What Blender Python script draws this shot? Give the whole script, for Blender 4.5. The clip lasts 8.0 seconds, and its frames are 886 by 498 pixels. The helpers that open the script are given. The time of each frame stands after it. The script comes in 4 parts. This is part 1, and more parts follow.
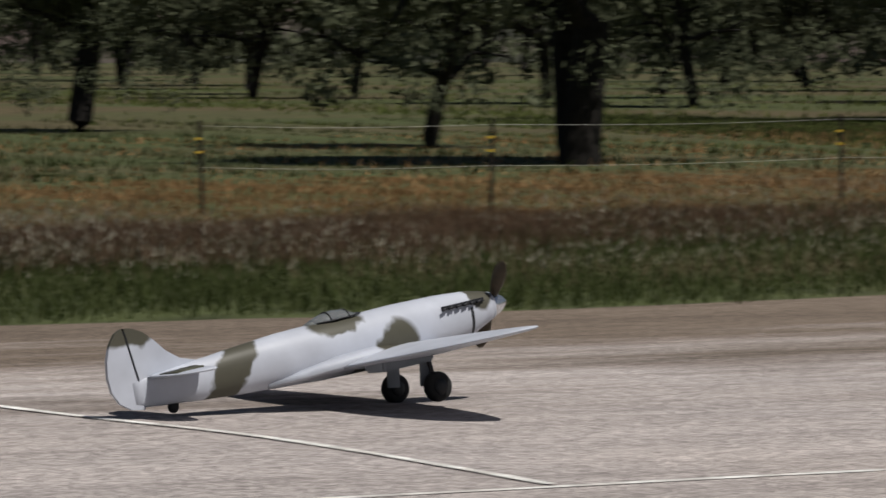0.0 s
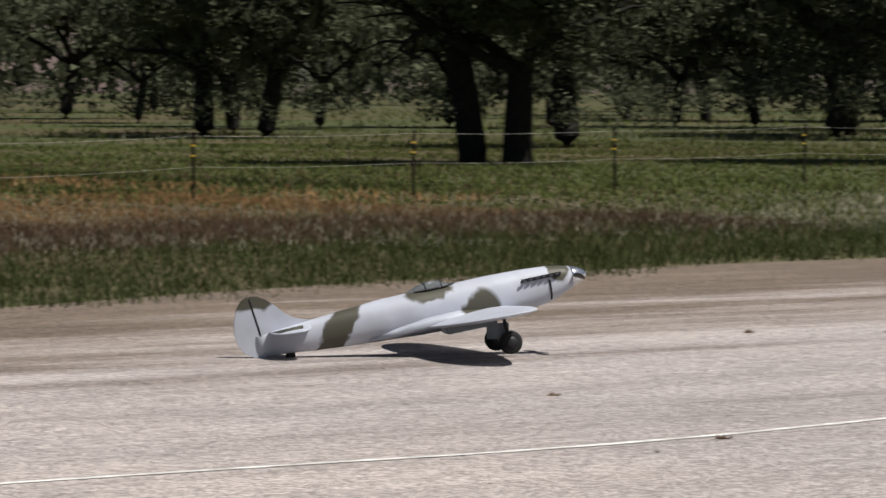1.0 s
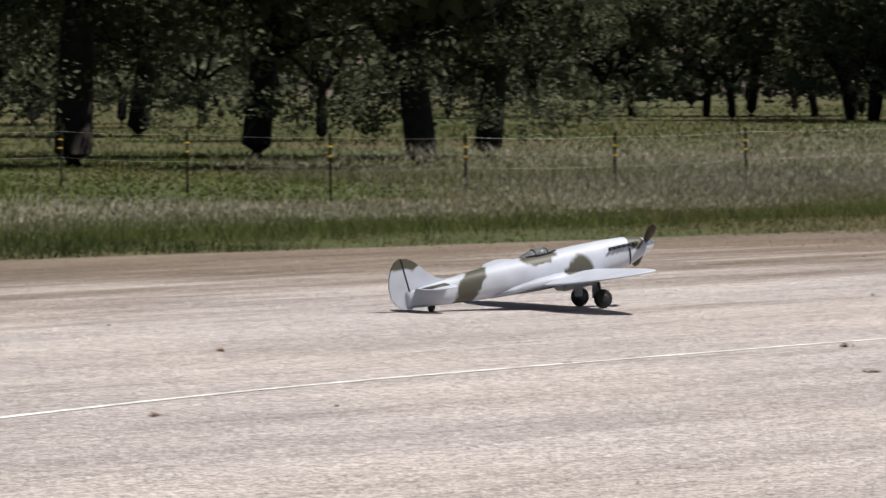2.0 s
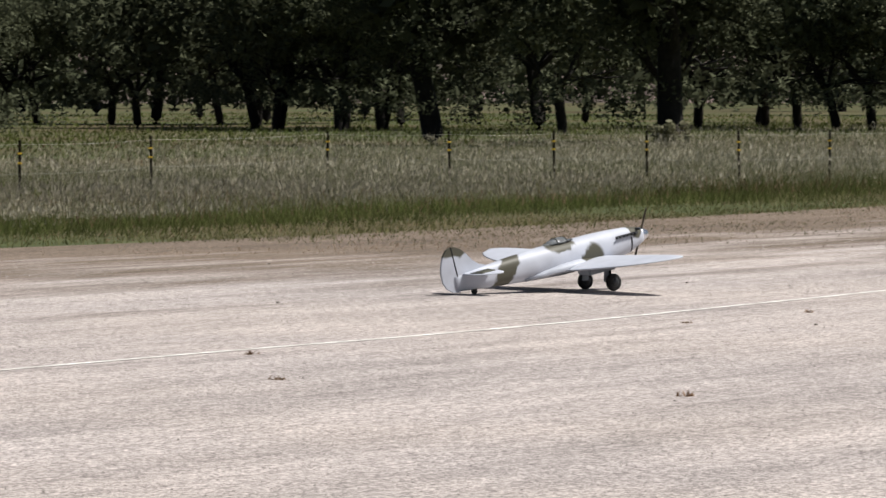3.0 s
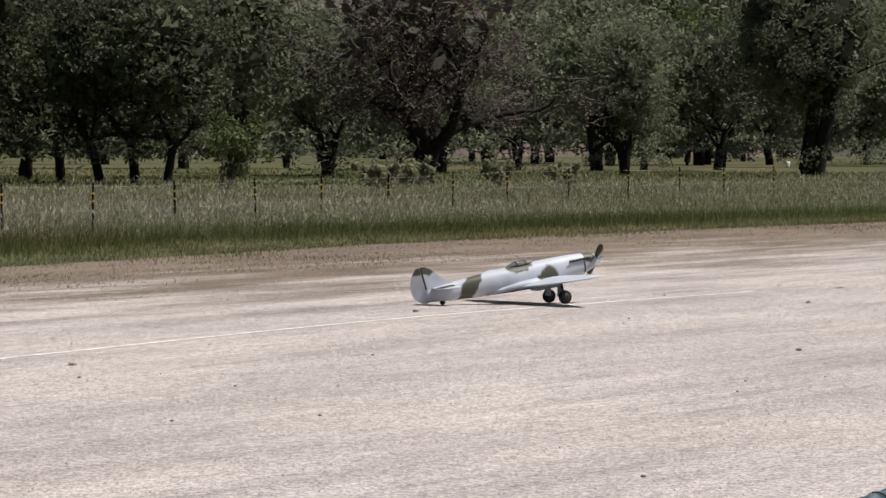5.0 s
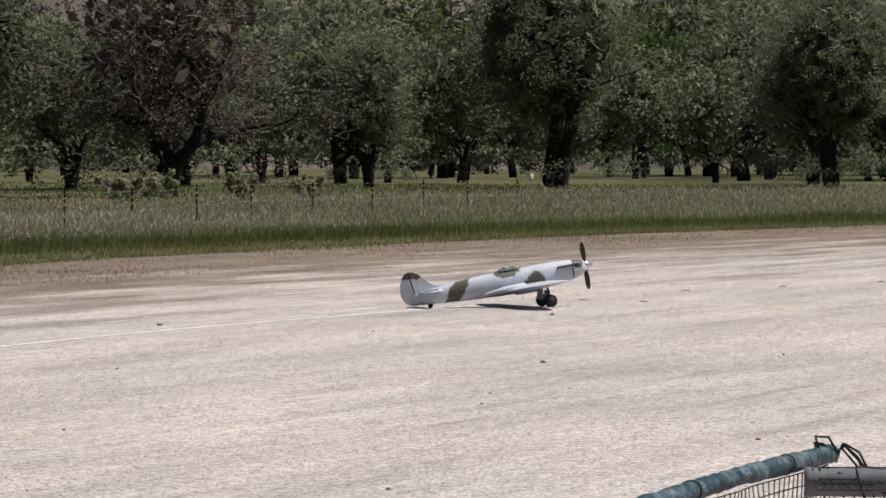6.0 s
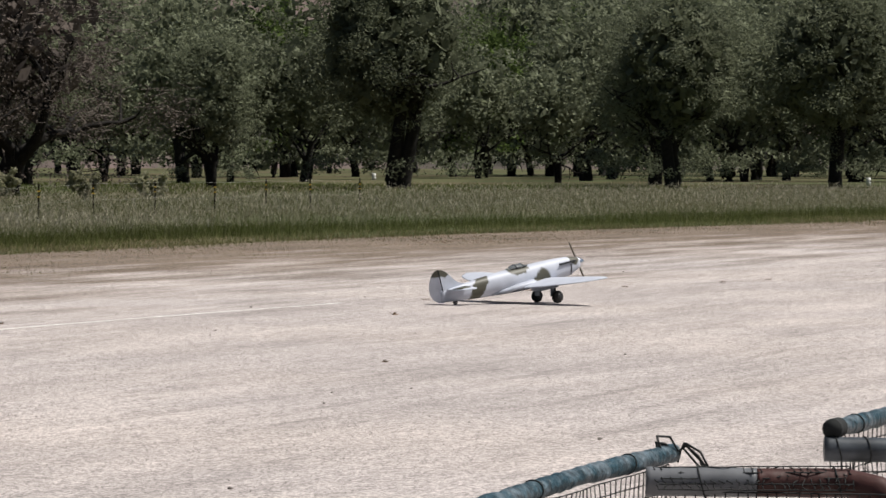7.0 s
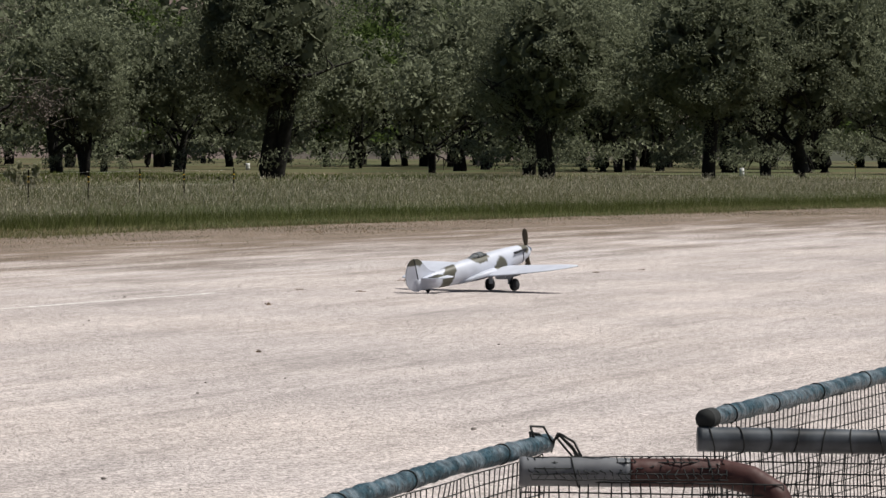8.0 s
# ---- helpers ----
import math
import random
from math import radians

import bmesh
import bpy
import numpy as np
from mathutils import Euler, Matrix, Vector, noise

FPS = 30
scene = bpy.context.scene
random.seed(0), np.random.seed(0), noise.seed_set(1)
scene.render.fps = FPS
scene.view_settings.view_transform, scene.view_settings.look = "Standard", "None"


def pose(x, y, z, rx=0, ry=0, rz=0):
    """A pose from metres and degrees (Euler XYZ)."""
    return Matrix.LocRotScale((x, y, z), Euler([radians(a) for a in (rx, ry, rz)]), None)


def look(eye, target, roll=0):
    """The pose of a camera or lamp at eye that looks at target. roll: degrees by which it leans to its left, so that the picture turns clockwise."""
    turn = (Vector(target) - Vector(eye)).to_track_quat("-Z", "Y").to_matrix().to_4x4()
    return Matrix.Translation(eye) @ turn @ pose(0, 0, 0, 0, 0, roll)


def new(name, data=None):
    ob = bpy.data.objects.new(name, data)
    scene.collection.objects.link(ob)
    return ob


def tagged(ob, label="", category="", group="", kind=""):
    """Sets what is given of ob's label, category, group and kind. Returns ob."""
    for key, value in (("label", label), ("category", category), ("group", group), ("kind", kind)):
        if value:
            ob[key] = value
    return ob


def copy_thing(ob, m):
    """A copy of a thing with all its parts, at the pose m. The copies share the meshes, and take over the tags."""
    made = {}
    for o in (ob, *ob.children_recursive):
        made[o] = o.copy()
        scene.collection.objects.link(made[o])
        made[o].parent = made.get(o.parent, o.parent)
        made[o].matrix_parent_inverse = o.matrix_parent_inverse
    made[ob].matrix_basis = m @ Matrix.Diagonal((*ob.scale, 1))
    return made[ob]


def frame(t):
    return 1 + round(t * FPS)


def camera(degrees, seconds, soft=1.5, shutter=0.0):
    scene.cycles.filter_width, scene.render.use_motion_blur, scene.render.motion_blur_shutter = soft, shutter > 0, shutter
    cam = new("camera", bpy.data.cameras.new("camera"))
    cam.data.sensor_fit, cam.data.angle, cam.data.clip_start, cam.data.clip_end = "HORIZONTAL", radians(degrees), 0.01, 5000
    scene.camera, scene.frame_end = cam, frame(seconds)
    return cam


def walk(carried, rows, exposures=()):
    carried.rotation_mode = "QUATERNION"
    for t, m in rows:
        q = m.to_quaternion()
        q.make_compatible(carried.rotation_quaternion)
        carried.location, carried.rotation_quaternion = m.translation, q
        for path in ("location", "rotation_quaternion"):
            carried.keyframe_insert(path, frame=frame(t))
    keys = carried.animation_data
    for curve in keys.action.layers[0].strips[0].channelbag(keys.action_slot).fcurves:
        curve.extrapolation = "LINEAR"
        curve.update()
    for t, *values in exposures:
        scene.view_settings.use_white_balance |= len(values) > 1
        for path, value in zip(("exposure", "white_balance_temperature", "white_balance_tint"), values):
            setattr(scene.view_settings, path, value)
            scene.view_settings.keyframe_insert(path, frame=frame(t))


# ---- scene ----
# ---- camera ----
CAM_H = 2.2
CAM_ROWS = [(0, -36.419, -2.501, -0.1), (0.1, -34.324, -2.441, 0), (0.2, -32.723, -2.410, -0.02), (0.3, -31.462, -2.376, 0), (0.4, -30.283, -2.327, 0.03),
            (0.5, -29.129, -2.279, 0.02), (0.6, -27.858, -2.257, 0), (0.7, -26.354, -2.216, 0.02), (0.8, -24.723, -2.164, 0), (0.9, -23.169, -2.131, 0.02),
            (1, -21.758, -2.122, 0.015), (1.1, -20.451, -2.161, 0.05), (1.2, -19.248, -2.108, 0.002), (2.3, -7.181, -2.102, -0.05), (2.4, -6.255, -2.084, 0),
            (2.5, -5.333, -2.067, 0), (2.7, -3.974, -2.054, 0), (2.9, -3.239, -2.040, -0.02), (3, -2.764, -1.996, -0.054), (3.5, 0.000, -1.860, -0.15),
            (3.7, 1.141, -1.815, -0.08), (3.9, 2.139, -1.763, -0.08), (4, 2.592, -1.722, -0.09), (4.2, 3.719, -1.625, -0.02), (4.3, 4.304, -1.586, 0),
            (4.5, 5.269, -1.485, 0.063), (4.7, 5.746, -1.398, 0.1), (5.8, 8.871, -1.199, -0.03), (6, 9.581, -1.171, -0.03), (6.5, 10.370, -1.164, 0.036),
            (7, 11.542, -1.176, 0.147), (7.5, 12.811, -1.175, 0.195), (8, 13.112, -1.294, 0.228)]
cam = camera(11.0, 8.0, soft=1.5, shutter=0.12)
walk(cam, [(t, pose(0, 0, CAM_H, 90 + p, 0, -y) @ pose(0, 0, 0, 0, 0, r)) for t, y, p, r in CAM_ROWS],
     exposures=[(0, -0.44), (0.6, -0.16), (1.2, 0.0), (2.3, 0.2), (4.7, 0.17), (5.8, 0.18), (8, 0.2)])

# ---- light ----
SUN_AZ, SUN_EL = 98.0, 62.0
world = bpy.data.worlds.new("sky")
scene.world = world
world.use_nodes = True
wn = world.node_tree
sky = wn.nodes.new("ShaderNodeTexSky")
sky.sky_type = "NISHITA"
sky.sun_disc = False
sky.sun_elevation = radians(SUN_EL)
sky.sun_rotation = radians(SUN_AZ)
wn.links.new(sky.outputs[0], wn.nodes["Background"].inputs[0])
wn.nodes["Background"].inputs[1].default_value = 0.034
sun_data = bpy.data.lights.new("sun", "SUN")
sun_data.energy = 5.0
sun_data.angle = radians(0.53)
sun_data.color = (1.0, 0.96, 0.90)
sun = new("sun", sun_data)
sa, se = radians(SUN_AZ), radians(SUN_EL)
sun.matrix_basis = look((60 * math.sin(sa) * math.cos(se), 60 * math.cos(sa) * math.cos(se), 60 * math.sin(se)), (0, 0, 0))


# ---- materials ----
def mat(name, colour, rough=0.8, metal=0.0, vary=0.25, scale=8.0, bump=0.0, second=None, mix_scale=None, spec=0.3):
    """A principled material whose colour varies at two scales, with fine relief."""
    m = bpy.data.materials.new(name)
    m.use_nodes = True
    nt = m.node_tree
    b = nt.nodes["Principled BSDF"]
    b.inputs["Roughness"].default_value = rough
    b.inputs["Metallic"].default_value = metal
    b.inputs["Specular IOR Level"].default_value = spec
    geo = nt.nodes.new("ShaderNodeTexCoord")
    n1 = nt.nodes.new("ShaderNodeTexNoise")
    n1.inputs["Scale"].default_value = scale
    n1.inputs["Detail"].default_value = 6
    nt.links.new(geo.outputs["Object"], n1.inputs["Vector"])
    ramp = nt.nodes.new("ShaderNodeMapRange")
    ramp.inputs["From Min"].default_value, ramp.inputs["From Max"].default_value = 0.3, 0.7
    ramp.inputs["To Min"].default_value, ramp.inputs["To Max"].default_value = 1 - vary, 1 + vary
    nt.links.new(n1.outputs["Fac"], ramp.inputs["Value"])
    hsv = nt.nodes.new("ShaderNodeHueSaturation")
    hsv.inputs["Color"].default_value = (*colour, 1)
    nt.links.new(ramp.outputs[0], hsv.inputs["Value"])
    if second:
        n2 = nt.nodes.new("ShaderNodeTexNoise")
        n2.inputs["Scale"].default_value = mix_scale or scale / 6
        nt.links.new(geo.outputs["Object"], n2.inputs["Vector"])
        r2 = nt.nodes.new("ShaderNodeMapRange")
        r2.inputs["From Min"].default_value, r2.inputs["From Max"].default_value = 0.42, 0.6
        nt.links.new(n2.outputs["Fac"], r2.inputs["Value"])
        mx = nt.nodes.new("ShaderNodeMix")
        mx.data_type = "RGBA"
        mx.inputs[6].default_value = (*colour, 1)
        mx.inputs[7].default_value = (*second, 1)
        nt.links.new(r2.outputs[0], mx.inputs[0])
        nt.links.new(mx.outputs[2], hsv.inputs["Color"])
    nt.links.new(hsv.outputs[0], b.inputs["Base Color"])
    if bump:
        bp = nt.nodes.new("ShaderNodeBump")
        bp.inputs["Strength"].default_value = bump
        bp.inputs["Distance"].default_value = 0.02
        nt.links.new(n1.outputs["Fac"], bp.inputs["Height"])
        nt.links.new(bp.outputs[0], b.inputs["Normal"])
    return m


def leaf_mat(name, colour, second, through_light=0.3, rnd=0.35):
    """Leaves and blades: diffuse with some light passing through; each leaf of its own shade."""
    m = bpy.data.materials.new(name)
    m.use_nodes = True
    nt = m.node_tree
    nt.nodes.remove(nt.nodes["Principled BSDF"])
    out = nt.nodes["Material Output"]
    geo = nt.nodes.new("ShaderNodeNewGeometry")
    oi = nt.nodes.new("ShaderNodeObjectInfo")
    mx = nt.nodes.new("ShaderNodeMix")
    mx.data_type = "RGBA"
    mx.inputs[6].default_value, mx.inputs[7].default_value = (*colour, 1), (*second, 1)
    nt.links.new(geo.outputs["Random Per Island"], mx.inputs[0])
    hsv = nt.nodes.new("ShaderNodeHueSaturation")
    mr = nt.nodes.new("ShaderNodeMapRange")
    mr.inputs["To Min"].default_value, mr.inputs["To Max"].default_value = 1 - rnd, 1 + rnd
    nt.links.new(oi.outputs["Random"], mr.inputs["Value"])
    nt.links.new(mr.outputs[0], hsv.inputs["Value"])
    nt.links.new(mx.outputs[2], hsv.inputs["Color"])
    d = nt.nodes.new("ShaderNodeBsdfDiffuse")
    tr = nt.nodes.new("ShaderNodeBsdfTranslucent")
    ms = nt.nodes.new("ShaderNodeMixShader")
    ms.inputs[0].default_value = through_light
    for s in (d, tr):
        nt.links.new(hsv.outputs[0], s.inputs["Color"])
    nt.links.new(d.outputs[0], ms.inputs[1])
    nt.links.new(tr.outputs[0], ms.inputs[2])
    nt.links.new(ms.outputs[0], out.inputs["Surface"])
    return m


def math_node(nt, op, a, b=None, clamp=False):
    n = nt.nodes.new("ShaderNodeMath")
    n.operation, n.use_clamp = op, clamp
    for i, v in enumerate((a, b)):
        if v is None:
            continue
        if isinstance(v, (int, float)):
            n.inputs[i].default_value = v
        else:
            nt.links.new(v, n.inputs[i])
    return n.outputs[0]


def runway_mat():
    """Sun-bleached compacted dirt and gravel with tyre streaks along the runway."""
    m = bpy.data.materials.new("runway_gravel")
    m.use_nodes = True
    nt = m.node_tree
    b = nt.nodes["Principled BSDF"]
    b.inputs["Roughness"].default_value = 0.95
    b.inputs["Specular IOR Level"].default_value = 0.03
    tc = nt.nodes.new("ShaderNodeTexCoord")
    mp = nt.nodes.new("ShaderNodeMapping")
    turn = nt.nodes.new("ShaderNodeMapping")
    turn.inputs["Rotation"].default_value = (0, 0, radians(-60))
    mp.inputs["Scale"].default_value = (0.13, 3.0, 1)
    nt.links.new(tc.outputs["Object"], turn.inputs["Vector"])
    nt.links.new(turn.outputs[0], mp.inputs["Vector"])

    def tex(scale, detail, src, rough=0.55):
        n = nt.nodes.new("ShaderNodeTexNoise")
        n.inputs["Scale"].default_value, n.inputs["Detail"].default_value = scale, detail
        n.inputs["Roughness"].default_value = rough
        nt.links.new(src, n.inputs["Vector"])
        return n.outputs["Fac"]
    streak = tex(1.0, 8, mp.outputs[0], 0.62)
    broad = tex(0.16, 3, tc.outputs["Object"])
    line_map = nt.nodes.new("ShaderNodeMapping")
    line_map.inputs["Scale"].default_value = (0.28, 4.2, 1)
    line_map.inputs["Location"].default_value = (7.3, 2.1, 0)
    nt.links.new(turn.outputs[0], line_map.inputs["Vector"])
    scuff = tex(0.55, 7, line_map.outputs[0], 0.6)
    patch_map = nt.nodes.new("ShaderNodeMapping")
    patch_map.inputs["Scale"].default_value = (0.12, 0.75, 1)
    patch_map.inputs["Location"].default_value = (3.1, 5.7, 0)
    nt.links.new(turn.outputs[0], patch_map.inputs["Vector"])
    patchy = tex(1.0, 6, patch_map.outputs[0], 0.62)
    grain = tex(38, 3, tc.outputs["Object"], 0.7)
    pebble = tex(11, 4, tc.outputs["Object"], 0.7)

    def mrange(v, a, b2, c, d):
        r = nt.nodes.new("ShaderNodeMapRange")
        for k, val in zip(("From Min", "From Max", "To Min", "To Max"), (a, b2, c, d)):
            r.inputs[k].default_value = val
        nt.links.new(v, r.inputs["Value"])
        return r.outputs[0]
    v = math_node(nt, "MULTIPLY", math_node(nt, "MULTIPLY", mrange(streak, 0.34, 0.56, 0.95, 1.02), mrange(patchy, 0.36, 0.62, 0.83, 1.07)), mrange(broad, 0.35, 0.65, 0.93, 1.06))
    v = math_node(nt, "MULTIPLY", v, mrange(grain, 0.36, 0.64, 0.40, 1.55))
    v = math_node(nt, "MULTIPLY", v, mrange(pebble, 0.34, 0.60, 0.72, 1.14))
    v = math_node(nt, "MULTIPLY", v, mrange(scuff, 0.30, 0.43, 0.76, 1.0))
    crumb_map = nt.nodes.new("ShaderNodeMapping")
    crumb_map.inputs["Scale"].default_value = (0.9, 4.5, 1)
    crumb_map.inputs["Location"].default_value = (1.7, 9.2, 0)
    nt.links.new(turn.outputs[0], crumb_map.inputs["Vector"])
    crumb = tex(1.0, 9, crumb_map.outputs[0], 0.72)
    v = math_node(nt, "MULTIPLY", v, mrange(crumb, 0.36, 0.46, 0.82, 1.0))
    v = math_node(nt, "MULTIPLY", v, mrange(crumb, 0.55, 0.68, 1.0, 1.06))
    mx = nt.nodes.new("ShaderNodeMix")
    mx.data_type = "RGBA"
    mx.inputs[6].default_value, mx.inputs[7].default_value = (0.437, 0.394, 0.380, 1), (0.437, 0.389, 0.367, 1)
    nt.links.new(mrange(broad, 0.4, 0.6, 0, 1), mx.inputs[0])
    # bare brown soil along the grass verge, from how far a place lies across the strip
    vc = nt.nodes.new("ShaderNodeSeparateXYZ")
    nt.links.new(tc.outputs["UV"], vc.inputs[0])
    soil = nt.nodes.new("ShaderNodeMix")
    soil.data_type = "RGBA"
    soil.inputs[7].default_value = (0.180, 0.140, 0.108, 1)
    nt.links.new(mx.outputs[2], soil.inputs[6])
    worn = math_node(nt, "ADD", vc.outputs[0], mrange(patchy, 0.3, 0.7, 0.22, -0.22))
    nt.links.new(mrange(worn, 0.42, 0.78, 0, 0.92), soil.inputs[0])
    hsv = nt.nodes.new("ShaderNodeHueSaturation")
    nt.links.new(soil.outputs[2], hsv.inputs["Color"])
    nt.links.new(v, hsv.inputs["Value"])
    nt.links.new(hsv.outputs[0], b.inputs["Base Color"])
    bp = nt.nodes.new("ShaderNodeBump")
    bp.inputs["Strength"].default_value, bp.inputs["Distance"].default_value = 0.6, 0.012
    nt.links.new(math_node(nt, "ADD", grain, pebble), bp.inputs["Height"])
    nt.links.new(bp.outputs[0], b.inputs["Normal"])
    return m


def paint_mat():
    """Pale blue-grey paint with olive camouflage patches; the mesh's x runs aft from the spinner, z is up."""
    m = bpy.data.materials.new("camouflage_paint")
    m.use_nodes = True
    nt = m.node_tree
    b = nt.nodes["Principled BSDF"]
    b.inputs["Roughness"].default_value = 0.5
    b.inputs["Specular IOR Level"].default_value = 0.35
    tc = nt.nodes.new("ShaderNodeTexCoord")
    nz = nt.nodes.new("ShaderNodeTexNoise")
    nz.inputs["Scale"].default_value = 9
    nt.links.new(tc.outputs["Object"], nz.inputs["Vector"])
    sep = nt.nodes.new("ShaderNodeSeparateXYZ")
    nt.links.new(tc.outputs["Object"], sep.inputs[0])
    x, y, z = sep.outputs
    wob = math_node(nt, "MULTIPLY", math_node(nt, "SUBTRACT", nz.outputs["Fac"], 0.5), 0.10)
    xs, zs = math_node(nt, "ADD", math_node(nt, "DIVIDE", x, 0.93), wob), math_node(nt, "ADD", z, wob)

    def blob(cx, cz, rx, rz, lean=0.0):
        dx = math_node(nt, "SUBTRACT", math_node(nt, "SUBTRACT", xs, cx), math_node(nt, "MULTIPLY", math_node(nt, "SUBTRACT", zs, cz), lean))
        dx = math_node(nt, "DIVIDE", dx, rx)
        dz = math_node(nt, "DIVIDE", math_node(nt, "SUBTRACT", zs, cz), rz)
        d = math_node(nt, "ADD", math_node(nt, "MULTIPLY", dx, dx), math_node(nt, "MULTIPLY", dz, dz))
        return math_node(nt, "MULTIPLY", math_node(nt, "SUBTRACT", 1.2, d), 2.4, True)
    blobs = [blob(2.23, -0.05, 0.125, 0.60, -0.62), blob(1.01, -0.13, 0.18, 0.185, -0.2), blob(1.14, -0.20, 0.24, 0.05), blob(1.40, 0.115, 0.21, 0.062), blob(0.255, 0.09, 0.105, 0.10),
             blob(2.92, 0.36, 0.26, 0.115, 0.3)]
    f = blobs[0]
    for o in blobs[1:]:
        f = math_node(nt, "MAXIMUM", f, o)
    mx = nt.nodes.new("ShaderNodeMix")
    mx.data_type = "RGBA"
    mx.inputs[6].default_value, mx.inputs[7].default_value = (0.49, 0.515, 0.585, 1), (0.082, 0.078, 0.058, 1)
    nt.links.new(f, mx.inputs[0])
    fine = nt.nodes.new("ShaderNodeTexNoise")
    fine.inputs["Scale"].default_value, fine.inputs["Detail"].default_value = 5, 6
    nt.links.new(tc.outputs["Object"], fine.inputs["Vector"])
    mr = nt.nodes.new("ShaderNodeMapRange")
    mr.inputs["From Min"].default_value, mr.inputs["From Max"].default_value = 0.3, 0.7
    mr.inputs["To Min"].default_value, mr.inputs["To Max"].default_value = 0.90, 1.06
    nt.links.new(fine.outputs["Fac"], mr.inputs["Value"])
    hsv = nt.nodes.new("ShaderNodeHueSaturation")
    nt.links.new(mx.outputs[2], hsv.inputs["Color"])
    nt.links.new(mr.outputs[0], hsv.inputs["Value"])
    nt.links.new(hsv.outputs[0], b.inputs["Base Color"])
    return m


M_RUNWAY = runway_mat()
M_PAINT = paint_mat()
M_FIELD = mat("field_grass", (0.062, 0.074, 0.026), 0.95, vary=0.35, scale=1.2, bump=0.4, second=(0.090, 0.072, 0.036), mix_scale=0.05)
M_LINE = mat("line_paint", (0.80, 0.79, 0.76), 0.9, vary=0.3, scale=7, second=(0.60, 0.57, 0.54), mix_scale=2.5)
# bark darker than its own tone: the crowns' shade is in the colour
M_BARK_SHADED = mat("shaded_bark", (0.015, 0.013, 0.011), 0.95, vary=0.45, scale=5, bump=0.8)
M_TWIG = mat("pale_twig", (0.14, 0.118, 0.102), 0.95, vary=0.3, scale=5)
M_LEAF = leaf_mat("oak_leaf", (0.052, 0.060, 0.036), (0.128, 0.138, 0.088), 0.28, 0.28)
# grey-green oak leaf, toned lighter than M_LEAF so these crowns look sunlit
M_LEAF_SUNLIT = leaf_mat("sunlit_grey_oak_leaf", (0.105, 0.118, 0.072), (0.225, 0.242, 0.165), 0.32, 0.15)
M_SHRUB = leaf_mat("shrub_leaf", (0.055, 0.072, 0.030), (0.125, 0.145, 0.068), 0.3)
M_LEAF_GREEN = leaf_mat("bright_leaf", (0.060, 0.090, 0.026), (0.120, 0.165, 0.055), 0.3, 0.25)
M_LEAF_BROWN = leaf_mat("dry_leaf", (0.054, 0.046, 0.041), (0.112, 0.093, 0.082), 0.15)
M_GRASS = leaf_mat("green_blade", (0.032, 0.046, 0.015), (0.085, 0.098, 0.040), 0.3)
M_YGREEN = leaf_mat("yellow_green_blade", (0.080, 0.092, 0.034), (0.20, 0.19, 0.095), 0.4)
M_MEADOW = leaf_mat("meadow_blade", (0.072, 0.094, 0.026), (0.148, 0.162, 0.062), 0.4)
M_STRAW = leaf_mat("straw_blade", (0.17, 0.115, 0.075), (0.36, 0.28, 0.185), 0.3)
M_OAT = leaf_mat("oat_blade", (0.190, 0.194, 0.106), (0.37, 0.352, 0.25), 0.4, 0.15)
M_RUST = leaf_mat("rust_blade", (0.115, 0.070, 0.046), (0.245, 0.165, 0.112), 0.25)
M_ORANGE = leaf_mat("orange_straw", (0.20, 0.11, 0.050), (0.40, 0.25, 0.125), 0.3)
M_SEED = leaf_mat("seed_head", (0.21, 0.19, 0.13), (0.50, 0.46, 0.37), 0.3)
M_SILVER = mat("spinner_metal", (0.72, 0.74, 0.78), 0.22, 0.9, vary=0.05, scale=5)
M_BLACK = mat("tyre_rubber", (0.018, 0.018, 0.019), 0.75, vary=0.25, scale=30, bump=0.2)
M_DARK = mat("dark_metal", (0.035, 0.036, 0.04), 0.5, 0.4, vary=0.2, scale=20)
M_UNDER = mat("belly_paint", (0.20, 0.22, 0.25), 0.55, vary=0.12, scale=6)
M_PROP = mat("propeller_wood", (0.055, 0.042, 0.026), 0.45, vary=0.25, scale=12)
M_OLIVE = mat("olive_paint", (0.070, 0.070, 0.050), 0.55, vary=0.15, scale=8)
M_WING = mat("wing_paint", (0.49, 0.515, 0.585), 0.5, vary=0.07, scale=5)
M_POST = mat("rusted_steel", (0.026, 0.019, 0.015), 0.8, 0.3, vary=0.35, scale=15)
M_YELLOW = mat("yellow_plastic", (0.58, 0.40, 0.05), 0.5, vary=0.1, scale=20)
M_WIRE = mat("fence_wire", (0.46, 0.45, 0.41), 0.5, 0.2, vary=0.2, scale=10)
M_FOAM = mat("foam_sleeve", (0.022, 0.052, 0.068), 0.42, vary=0.6, scale=34, bump=1.0, second=(0.095, 0.125, 0.145), mix_scale=9)
M_PVC = mat("grey_pipe", (0.17, 0.175, 0.185), 0.45, vary=0.3, scale=9, second=(0.10, 0.105, 0.115))
M_REDPIPE = mat("red_tape", (0.052, 0.020, 0.017), 0.55, vary=0.3, scale=14, bump=0.3)
M_DARKPIPE = mat("weathered_pipe", (0.026, 0.030, 0.035), 0.38, vary=0.5, scale=10, second=(0.065, 0.073, 0.082), mix_scale=5)
M_WHITE = mat("plain_white", (0.72, 0.72, 0.70), 0.5, vary=0.1, scale=6)
M_NET = mat("net_cord", (0.02, 0.022, 0.022), 0.85, vary=0.2, scale=30)
M_ROCK = mat("hillside", (0.040, 0.042, 0.028), 0.95, vary=0.5, scale=0.06, bump=0.3, second=(0.125, 0.092, 0.082), mix_scale=0.013)
